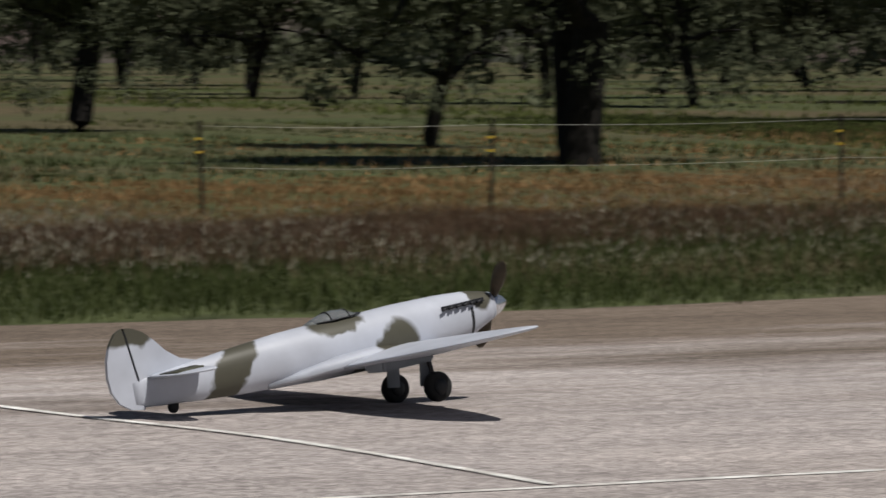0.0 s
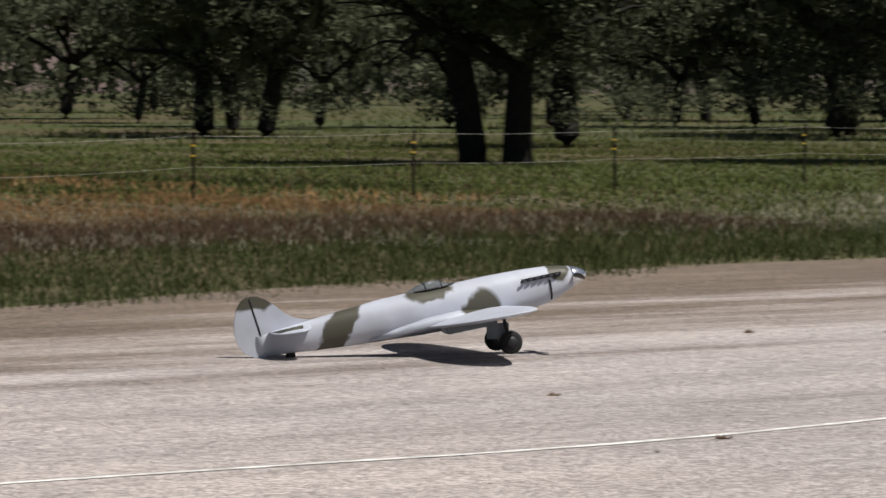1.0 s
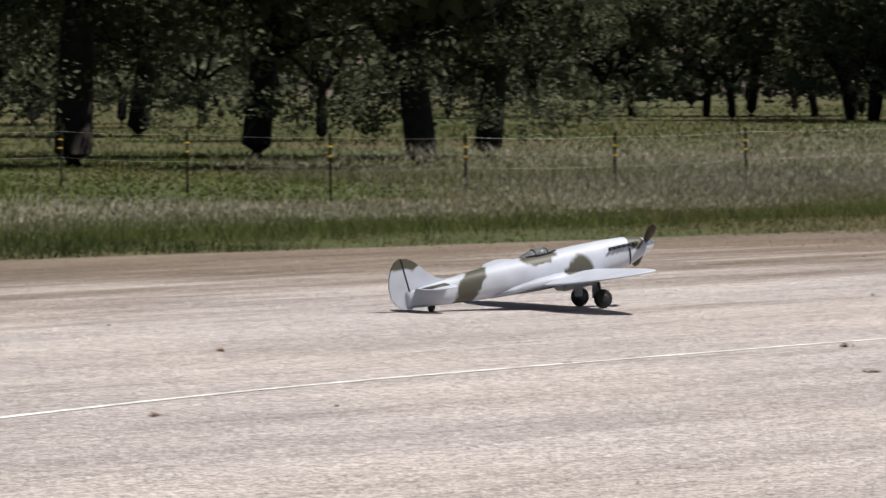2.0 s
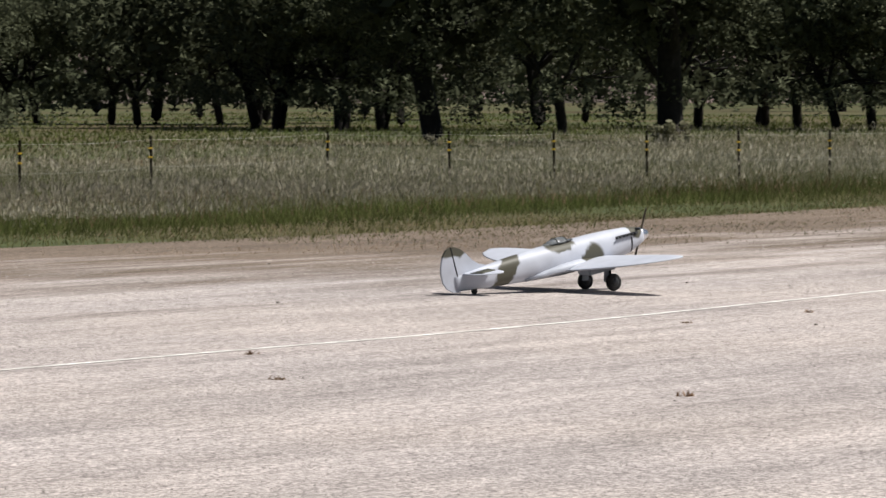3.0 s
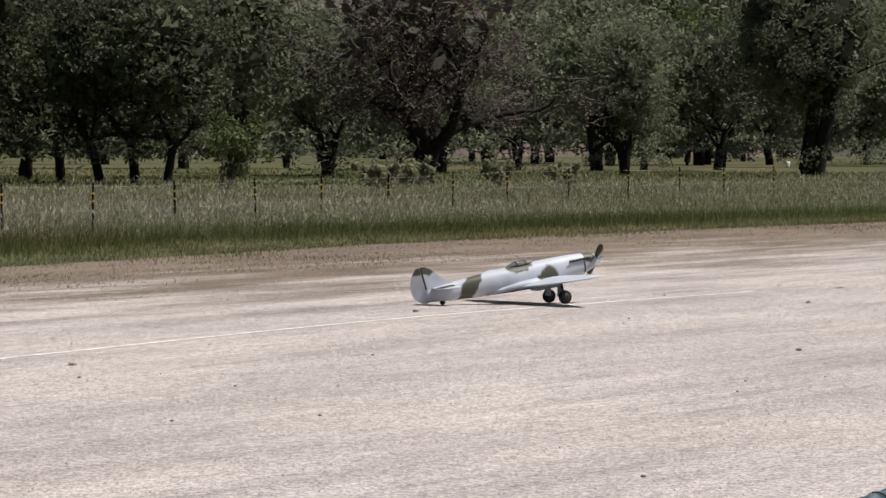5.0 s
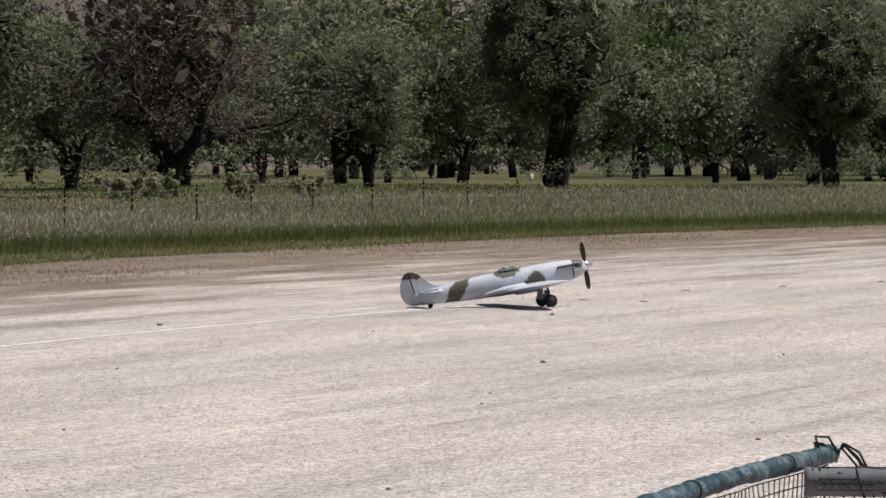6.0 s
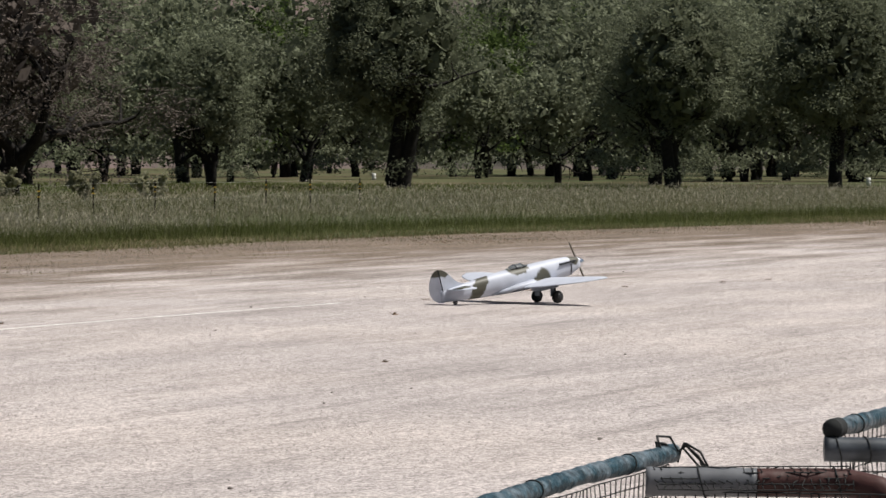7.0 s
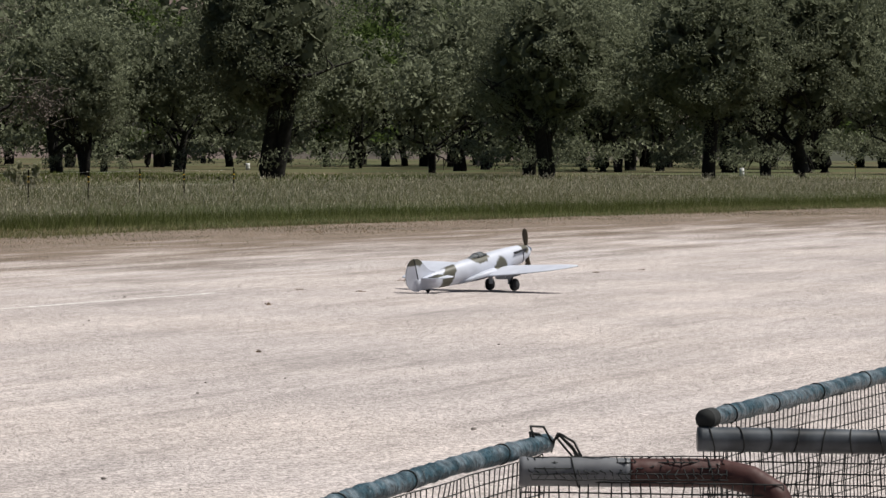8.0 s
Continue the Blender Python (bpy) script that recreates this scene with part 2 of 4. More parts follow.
M_GRAVEL = leaf_mat("loose_gravel", (0.16, 0.142, 0.132), (0.68, 0.63, 0.60), 0.0)
M_STONE = mat("pebble", (0.17, 0.15, 0.135), 0.9, vary=0.3, scale=20)
M_GLASS = bpy.data.materials.new("canopy_glass")
M_GLASS.use_nodes = True
gb = M_GLASS.node_tree.nodes["Principled BSDF"]
gb.inputs["Base Color"].default_value = (0.85, 0.9, 0.92, 1)
gb.inputs["Roughness"].default_value = 0.05
gb.inputs["Transmission Weight"].default_value = 0.85
gb.inputs["IOR"].default_value = 1.2


# ---- mesh tools ----
def mesh_of(name, verts, faces, material, smooth=False):
    me = bpy.data.meshes.new(name)
    me.from_pydata(verts, [], faces)
    me.materials.append(material)
    if smooth:
        me.polygons.foreach_set("use_smooth", [True] * len(me.polygons))
    me.update()
    return me


def part(name, bm, material, parent, label="", smooth=True):
    """Links a bmesh as one mesh object under a thing or under a part."""
    bmesh.ops.recalc_face_normals(bm, faces=bm.faces)
    me = bpy.data.meshes.new(name)
    bm.to_mesh(me)
    bm.free()
    me.materials.append(material)
    if smooth:
        me.polygons.foreach_set("use_smooth", [True] * len(me.polygons))
    ob = new(name, me)
    ob.parent = parent
    return tagged(ob, label)


def tube(bm, pts, radii, n=8, caps=True):
    """A round tube through the points, with a radius at each."""
    pts = [Vector(p) for p in pts]
    if isinstance(radii, (int, float)):
        radii = [radii] * len(pts)
    rings = []
    for i, p in enumerate(pts):
        d = (pts[min(i + 1, len(pts) - 1)] - pts[max(i - 1, 0)]).normalized()
        a = d.cross(Vector((0, 0, 1)))
        if a.length < 0.05:
            a = d.cross(Vector((0, 1, 0)))
        a.normalize()
        b = d.cross(a)
        rings.append([bm.verts.new(p + radii[i] * (a * math.cos(6.28318 * k / n) + b * math.sin(6.28318 * k / n))) for k in range(n)])
    for r, s in zip(rings, rings[1:]):
        for k in range(n):
            bm.faces.new((r[k], r[(k + 1) % n], s[(k + 1) % n], s[k]))
    if caps:
        bm.faces.new(rings[0])
        bm.faces.new(rings[-1][::-1])
    return bm


def loft(bm, rings, cap=True):
    rows = [[bm.verts.new(p) for p in r] for r in rings]
    n = len(rows[0])
    for r, s in zip(rows, rows[1:]):
        for k in range(n):
            bm.faces.new((r[k], r[(k + 1) % n], s[(k + 1) % n], s[k]))
    if cap:
        bm.faces.new(rows[0])
        bm.faces.new(rows[-1][::-1])
    return bm


def box(bm, cx, cy, cz, sx, sy, sz, bevel=0.0):
    r = bmesh.ops.create_cube(bm, size=1.0, matrix=Matrix.Translation((cx, cy, cz)) @ Matrix.Diagonal((sx, sy, sz, 1)))
    if bevel:
        edges = list({e for v in r["verts"] for e in v.link_edges})
        bmesh.ops.bevel(bm, geom=edges, offset=bevel, segments=2, affect="EDGES")
    return bm


def slab(bm, outline, y0, y1):
    """A plate whose outline lies in the xz plane, between y0 and y1."""
    a = [bm.verts.new((x, y0, z)) for x, z in outline]
    b = [bm.verts.new((x, y1, z)) for x, z in outline]
    bm.faces.new(a)
    bm.faces.new(b[::-1])
    for i in range(len(a)):
        j = (i + 1) % len(a)
        bm.faces.new((a[i], b[i], b[j], a[j]))
    return bm


def along(line, step):
    """Points at even steps along a polyline, with the distance of each."""
    out, carry = [], 0.0
    for (x0, y0), (x1, y1) in zip(line, line[1:]):
        ln = math.hypot(x1 - x0, y1 - y0)
        d = carry
        while d < ln:
            out.append((x0 + (x1 - x0) * d / ln, y0 + (y1 - y0) * d / ln))
            d += step
        carry = d - ln
    out.append(line[-1])
    return out


def smooth_line(line, times=2):
    for _ in range(times):
        q = [line[0]]
        for a, b in zip(line, line[1:]):
            q += [(0.75 * a[0] + 0.25 * b[0], 0.75 * a[1] + 0.25 * b[1]), (0.25 * a[0] + 0.75 * b[0], 0.25 * a[1] + 0.75 * b[1])]
        line = q + [line[-1]]
    return line


# ---- the ground ----
EDGE = smooth_line([(-50.1, -0.39), (-29.34, 18.38), (-24.47, 27.23), (-22.49, 30.45), (-20.71, 35.74), (-19.33, 45.99), (-16.19, 54.26), (-11.56, 60), (-6.21, 66.79), (0, 77.41),
                    (9.51, 98.17), (22.31, 119.88), (41.46, 144.08), (54.83, 161.65), (92.31, 206.31), (155.77, 277.46)])

ground_bm = bmesh.new()
bmesh.ops.create_grid(ground_bm, x_segments=60, y_segments=60, size=1)
for v in ground_bm.verts:
    r = max(abs(v.co.x), abs(v.co.y))
    k = 40 + 2400 * r ** 3
    v.co.x, v.co.y = v.co.x * k + 5, v.co.y * k + 60
ground = part("ground", ground_bm, M_FIELD, None)
tagged(ground, "wide meadow of green and dry brown grass", "meadow", kind="structure")

rv, rf, verge = [], [], []
row_pts = along(EDGE, 0.7)
ACROSS = 26
for i, (x, y) in enumerate(row_pts):
    u = i / (len(row_pts) - 1)
    ox, oy = -4 + 204 * u, -50 + 190 * u
    ln = math.hypot(ox - x, oy - y)
    jit = 0.35 * noise.noise((x * 0.5, y * 0.5, 0)) + 0.25 * noise.noise((x * 2.1, y * 2.1, 3))
    for k in range(ACROSS):
        w = (k / (ACROSS - 1)) ** 1.8 * ln - (jit if k == 0 else 0)
        rv.append((x + (ox - x) * w / ln, y + (oy - y) * w / ln, 0.02 if k else 0.004))
        verge.append(max(0.0, 1.0 - w / (11.0 + 0.20 * max(y, 0))))
for i in range(len(row_pts) - 1):
    for k in range(ACROSS - 1):
        a = i * ACROSS + k
        rf.append((a, a + 1, a + ACROSS + 1, a + ACROSS))
run_me = mesh_of("runway", rv, rf, M_RUNWAY, True)
uv = run_me.uv_layers.new(name="across")
uv.data.foreach_set("uv", [c for lp in run_me.loops for c in (verge[lp.vertex_index], 0.0)])
runway = tagged(new("runway", run_me), "pale compacted gravel runway with dark streaks", "runway", kind="structure")


def strip(name, line, width, z, label):
    """A painted line as a thin worn strip."""
    pts = along(smooth_line(line), 0.25)
    bm = bmesh.new()
    rows = []
    for i, (x, y) in enumerate(pts):
        a, b = pts[max(i - 1, 0)], pts[min(i + 1, len(pts) - 1)]
        t = Vector((b[0] - a[0], b[1] - a[1], 0)).normalized()
        nrm = Vector((-t.y, t.x, 0))
        w = width * (0.5 + 0.16 * noise.noise((x * 3, y * 3, 0)))
        o = 0.02 * noise.noise((x * 0.7, y * 0.7, 5))
        rows.append([bm.verts.new((x, y, z)) for x, y in (((Vector((x, y, 0)) + nrm * (o + s * w)).xy) for s in (-1, 1))])
    for r, s in zip(rows, rows[1:]):
        bm.faces.new((r[0], r[1], s[1], s[0]))
    return tagged(part(name, bm, M_LINE, None, smooth=False), label, "runway marking", kind="structure")


LINE = [(-14.92, 14.91), (-13.37, 18.02), (-12.23, 20.40), (-10.81, 23.07), (-9.02, 25.88), (-7.44, 31.23),
        (-4.51, 36.59), (-1.20, 42.11), (1.80, 48.51), (5.41, 55.90), (8.62, 61.08), (12.05, 66.37)]
strip("runway_line", LINE, 0.085, 0.0245, "faded white painted line along the runway")
strip("runway_cross_line", [(-24.31, 22.9), (-18.5, 20.75), (-15.8, 20.06), (-13.15, 18.72)], 0.075, 0.0285, "faded white painted line across the runway")


# ---- far hills ----
def hill(name, r0, r1, a0, a1, height, seed):
    v, f = [], []
    na, nr = 70, 12
    for i in range(na + 1):
        a = radians(a0 + (a1 - a0) * i / na)
        for k in range(nr + 1):
            r = r0 + (r1 - r0) * k / nr
            rise = math.sin(min(1, k / nr * 1.15) * 1.5708) ** 1.3
            fade = math.sin(math.pi * i / na) ** 0.3
            h = height * rise * fade * (0.75 + 0.5 * noise.noise((a * 5, seed, 0)) + 0.12 * noise.noise((a * 30, k * 0.5, seed)))
            v.append((r * math.sin(a), r * math.cos(a), h - 1 + 4 * rise * noise.noise((a * 60, k, seed))))
    for i in range(na):
        for k in range(nr):
            q = i * (nr + 1) + k
            f.append((q, q + nr + 1, q + nr + 2, q + 1))
    ob = new(name, mesh_of(name, v, f, M_ROCK, True))
    return tagged(ob, "distant brown rocky hillside with dark scrub", "hill", kind="structure")


def loose_gravel(count, seed):
    """Loose pebbles lying all over the runway, each a low pyramid."""
    rng = np.random.default_rng(seed)
    az = np.radians(np.where(rng.random(count) < 0.3, rng.uniform(-46, 22, count), rng.uniform(-10.5, 20, count)))
    d = 15 + 84 * rng.random(count) ** 0.75
    x, y = d * np.sin(az), d * np.cos(az)
    i = np.argmin((EDGE_A[None, ::6, 0] - x[:, None]) ** 2 + (EDGE_A[None, ::6, 1] - y[:, None]) ** 2, axis=1) * 6
    side = EDGE_T[i, 0] * (y - EDGE_A[i, 1]) - EDGE_T[i, 1] * (x - EDGE_A[i, 0])
    p = x * 0.5 + y * 0.87
    q = y * 0.5 - x * 0.87
    heap = np.sin(q * 1.1 + 1.3 * np.sin(p * 0.21)) + np.sin(q * 2.7 + 2.0 * np.sin(p * 0.13 + 1)) + 0.7 * np.sin(p * 0.37 + 1.5 * np.sin(q * 0.6))
    keep = (side < -2.5 - 0.08 * y + rng.normal(0, 1.2, count)) & (heap + rng.normal(0, 0.8, count) > -0.7)
    keep &= np.abs(x - np.interp(y, [q[1] for q in LINE], [q[0] for q in LINE])) > 0.2
    x, y, d = x[keep], y[keep], d[keep]
    n = len(x)
    s = rng.uniform(0.004, 0.009, n) * (0.8 + d / 177) * np.where(rng.random(n) < 0.015, 1.7, 1)
    a = rng.uniform(0, 6.283, n)
    co = np.zeros((n, 4, 3))
    for k in range(3):
        t = a + 2.094 * k
        co[:, k, 0], co[:, k, 1], co[:, k, 2] = x + s * np.cos(t), y + s * np.sin(t), 0.018
    co[:, 3, 0], co[:, 3, 1], co[:, 3, 2] = x + rng.normal(0, 0.3, n) * s, y + rng.normal(0, 0.3, n) * s, 0.02 + s * rng.uniform(0.7, 1.7, n)
    q = np.arange(n)[:, None] * 4
    idx = np.stack([q + [0, 1, 3], q + [1, 2, 3], q + [2, 0, 3]], 1).ravel()
    me = bpy.data.meshes.new("loose_gravel")
    me.vertices.add(4 * n)
    me.vertices.foreach_set("co", co.ravel())
    me.loops.add(9 * n)
    me.loops.foreach_set("vertex_index", idx)
    me.polygons.add(3 * n)
    me.polygons.foreach_set("loop_start", np.arange(0, 9 * n, 3))
    me.materials.append(M_GRAVEL)
    me.update()
    me.validate()
    return tagged(new("loose_gravel", me), "loose pale and dark gravel on the runway", "gravel", kind="stuff")


hill("backdrop", 700, 1200, -100, 100, 95, 2.0)


# ---- grass ----
def signed(pt, line):
    best, side = 1e9, 0
    for (x0, y0), (x1, y1) in zip(line, line[1:]):
        dx, dy = x1 - x0, y1 - y0
        u = max(0, min(1, ((pt[0] - x0) * dx + (pt[1] - y0) * dy) / (dx * dx + dy * dy)))
        ex, ey = pt[0] - x0 - u * dx, pt[1] - y0 - u * dy
        d = math.hypot(ex, ey)
        if d < best:
            best, side = d, (1 if dx * ey - dy * ex > 0 else -1)
    return best * side


EDGE_A = np.array(along(EDGE, 0.5))
EDGE_T = np.gradient(EDGE_A, axis=0)
EDGE_T /= np.linalg.norm(EDGE_T, axis=1)[:, None]


def blades(name, count, w0, w1, y0, y1, tall, wide, material, label, seed, power=1.0, seeds=False, patch=None):
    """Grass blades between w0 and w1 metres beyond the runway's edge, for the stretch of the edge from y0 to y1."""
    rng = np.random.default_rng(seed)
    idx = np.nonzero((EDGE_A[:, 1] >= y0) & (EDGE_A[:, 1] <= y1))[0]
    i = rng.choice(idx, count)
    w = w0 + (w1 - w0) * rng.random(count) ** power
    if w0 < 3.5:
        w = w + 0.8 * np.sin(i * 0.11 + 2 * np.sin(i * 0.037 + seed)) + 0.4 * np.sin(i * 0.41)
    j = rng.normal(0, 0.3, (count, 2))
    base = EDGE_A[i] + np.stack([-EDGE_T[i, 1], EDGE_T[i, 0]], 1) * w[:, None] + j
    if patch:
        f = np.sin(base[:, 0] * patch + 1.7 * np.sin(base[:, 1] * patch * 0.7)) * np.cos(base[:, 1] * patch * 0.9 + seed)
        keep = f + rng.normal(0, 0.35, count) > -0.1
        base = base[keep]
    n = len(base)
    clump = 0.82 + 0.2 * np.sin(base[:, 0] * 1.3 + seed) * np.cos(base[:, 1] * 1.1) + 0.2 * np.sin(base[:, 0] * 0.31 + 2 * np.sin(base[:, 1] * 0.23 + seed))
    h = tall * clump * rng.uniform(0.55, 1.15, n)
    ang = rng.uniform(0, 6.283, n)
    lean = rng.normal(0, 0.38, (n, 2)) * h[:, None] + np.array([0.06, 0.02]) * h[:, None]
    ww = wide * rng.uniform(0.6, 1.3, n)
    side = np.stack([np.cos(ang), np.sin(ang)], 1) * ww[:, None] * 0.5
    z0 = np.zeros((n, 1))
    if seeds:
        top = base + lean
        a = np.concatenate([top - side, (h * 0.86)[:, None]], 1)
        b = np.concatenate([top + side, (h * 0.90)[:, None]], 1)
        c = np.concatenate([top + side * 0.3 + lean * 0.15, h[:, None] + 0.05], 1)
    else:
        a = np.concatenate([base - side, z0], 1)
        b = np.concatenate([base + side, z0], 1)
        c = np.concatenate([base + lean, h[:, None]], 1)
    co = np.stack([a, b, c], 1).reshape(-1, 3)
    me = bpy.data.meshes.new(name)
    me.vertices.add(3 * n)
    me.vertices.foreach_set("co", co.ravel())
    me.loops.add(3 * n)
    me.loops.foreach_set("vertex_index", np.arange(3 * n))
    me.polygons.add(n)
    me.polygons.foreach_set("loop_start", np.arange(0, 3 * n, 3))
    me.materials.append(material)
    me.update()
    me.validate()
    return tagged(new(name, me), label, "grass", kind="stuff")


loose_gravel(170000, 21)
# the stretch seen first: low green, then rusty brown grass
blades("verge_grass", 75000, -0.4, 11, 14, 59, 0.20, 0.018, M_GRASS, "short green grass beside the runway", 1)
blades("rust_grass", 80000, 7.9, 15.2, 14, 59, 0.28, 0.018, M_RUST, "rust-brown meadow grass gone to seed", 2)
blades("straw_grass", 26000, 2.4, 20.7, 14, 59, 0.28, 0.012, M_STRAW, "dry straw-coloured grass stalks", 3, patch=0.35)
blades("low_rust_grass", 95000, 12.8, 31.7, 14, 59, 0.11, 0.026, M_ORANGE, "low orange-brown grass by the fence", 14)
blades("meadow_grass", 30000, 7.3, 14.6, 14, 59, 0.26, 0.018, M_GRASS, "green grass among the brown", 4, patch=0.22)
# the later stretch: tall pale oat grass, its far side running out towards the fence
blades("verge_grass", 70000, -0.6, 7.3, 59, 224, 0.15, 0.018, M_YGREEN, "short yellow-green grass beside the runway", 5)
blades("straw_grass", 60000, -5.5, 6.1, 59, 224, 0.08, 0.014, M_STRAW, "dry straw-coloured grass stalks", 6, patch=0.5)
blades("green_grass", 50000, 2.9, 9.8, 59, 224, 0.34, 0.016, M_MEADOW, "fresh green grass in front of the oats", 17)
for y0, y1, w1, n, tall in ((58, 73, 9, 8000, 0.36), (71, 90, 13, 17000, 0.45), (87, 122, 30, 46000, 0.58), (118, 224, 50, 62000, 0.60)):
    blades("tall_grass", n // 3 + 9000, 3.4, w1, y0, y1, tall * 0.8, 0.018, M_MEADOW, "tall green meadow grass", 7 + y0)
    blades("oat_grass", n, 6.1, w1, y0, y1, tall, 0.013, M_OAT, "tall pale oat grass gone to seed", 8 + y0)
    blades("seed_heads", n * 2 // 3, 5.5, w1 + 1, y0, y1, tall * 1.12, 0.022, M_SEED, "pale seed heads of tall grass", 9 + y0, seeds=True)
blades("rust_grass", 18000, 5, 13, 56, 105, 0.38, 0.020, M_RUST, "brown patches in tall grass", 16, patch=0.16)
blades("seed_heads", 15000, 3.7, 17.1, 14, 68, 0.32, 0.014, M_SEED, "pale seed heads of brown grass", 10, seeds=True)
# beyond the fence
blades("verge_stubble", 45000, -6.5, 0.8, 66, 224, 0.07, 0.018, M_YGREEN, "sparse yellow-green stubble at the edge of the gravel", 24, power=0.6)
blades("verge_stubble", 50000, -10.4, 0.6, 68, 224, 0.05, 0.016, M_STRAW, "sparse dry stubble at the edge of the gravel", 23, power=0.6, patch=0.4)
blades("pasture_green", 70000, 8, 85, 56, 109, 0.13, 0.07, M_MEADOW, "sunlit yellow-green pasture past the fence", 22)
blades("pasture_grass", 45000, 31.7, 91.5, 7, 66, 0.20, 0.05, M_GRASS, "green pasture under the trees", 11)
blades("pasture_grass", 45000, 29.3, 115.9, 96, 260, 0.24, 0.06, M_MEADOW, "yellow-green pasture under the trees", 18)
blades("pasture_oats", 16000, 36.6, 109.8, 102, 260, 0.32, 0.04, M_OAT, "pale oat grass in the pasture", 19, patch=0.11)
blades("pasture_straw", 20000, 20.7, 73.2, 7, 260, 0.18, 0.05, M_RUST, "dry brown pasture under the trees", 12, patch=0.09)
blades("pasture_straw", 34000, 24, 66, 10, 62, 0.16, 0.05, M_ORANGE, "orange-brown dry grass past the fence", 25, patch=0.07)
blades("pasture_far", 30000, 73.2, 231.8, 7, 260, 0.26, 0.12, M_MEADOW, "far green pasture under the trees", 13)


# ---- trees ----
def leaf_cloud(name, centres, count, size, material, rng, droop=0.15, inner=None, corners=4):
    """Many small bent leaf sprays round the given clump centres (x, y, z, radius); inner adds broad sprays at its own points."""
    c = np.array(centres)
    wgt = c[:, 3] ** 2
    i = rng.choice(len(c), count, p=wgt / wgt.sum())
    d = rng.normal(0, 1, (count, 3))
    d /= np.linalg.norm(d, axis=1)[:, None]
    rad = c[i, 3] * rng.uniform(0.55, 1.08, count)
    p = c[i, :3] + d * rad[:, None] * np.array([1, 1, 0.72])
    p[:, 2] -= droop * rng.random(count)
    out = d + rng.normal(0, 0.42, (count, 3))
    u = np.cross(out, rng.normal(0, 1, (count, 3)))
    u /= np.linalg.norm(u, axis=1)[:, None] + 1e-6
    v = np.cross(u, out)
    v /= np.linalg.norm(v, axis=1)[:, None] + 1e-6
    s = size * rng.uniform(0.5, 1.35, count)[:, None]
    if inner is not None:
        k = len(inner[0])
        p[:k] = inner[0]
        s[:k] = inner[1] * rng.uniform(0.7, 1.3, k)[:, None]
    a, b, e = p - u * s, p + v * s * 0.5, p + u * s
    f = p - v * s * 0.5 + np.array([0, 0, -0.2]) * s
    co = np.stack([a, b, e, f][:corners] if corners == 4 else [a, b + v * s * 0.25, e - v * s * 0.35], 1).reshape(-1, 3)
    me = bpy.data.meshes.new(name)
    me.vertices.add(corners * count)
    me.vertices.foreach_set("co", co.ravel())
    me.loops.add(corners * count)
    me.loops.foreach_set("vertex_index", np.arange(corners * count))
    me.polygons.add(count)
    me.polygons.foreach_set("loop_start", np.arange(0, corners * count, corners))
    me.materials.append(material)
    me.update()
    me.validate()
    return me


def limb(bm, p, d, length, r, rng, depth, tips):
    """A crooked tapering limb that forks; its ends go into tips."""
    pts, rad = [p.copy()], [r]
    q, n = p.copy(), 5
    for i in range(n):
        d = (d + Vector(rng.normal(0, 0.16, 3)) + Vector((0, 0, 0.03))).normalized()
        q = q + d * length / n
        pts.append(q.copy())
        rad.append(r * (1 - 0.6 * (i + 1) / n))
    tube(bm, pts, rad, 7 if depth > 1 else 5, caps=False)
    tips.append((q, depth))
    tips.append((pts[3], depth))
    if depth > 0:
        for k in range(3):
            a = rng.uniform(0, 6.283)
            side = Vector((math.cos(a), math.sin(a), rng.uniform(-0.15, 0.5)))
            limb(bm, pts[3 + (k % 3)] if k < 2 else q, (d * 0.7 + side * 0.8).normalized(), length * rng.uniform(0.5, 0.75), rad[4], rng, depth - 1, tips)


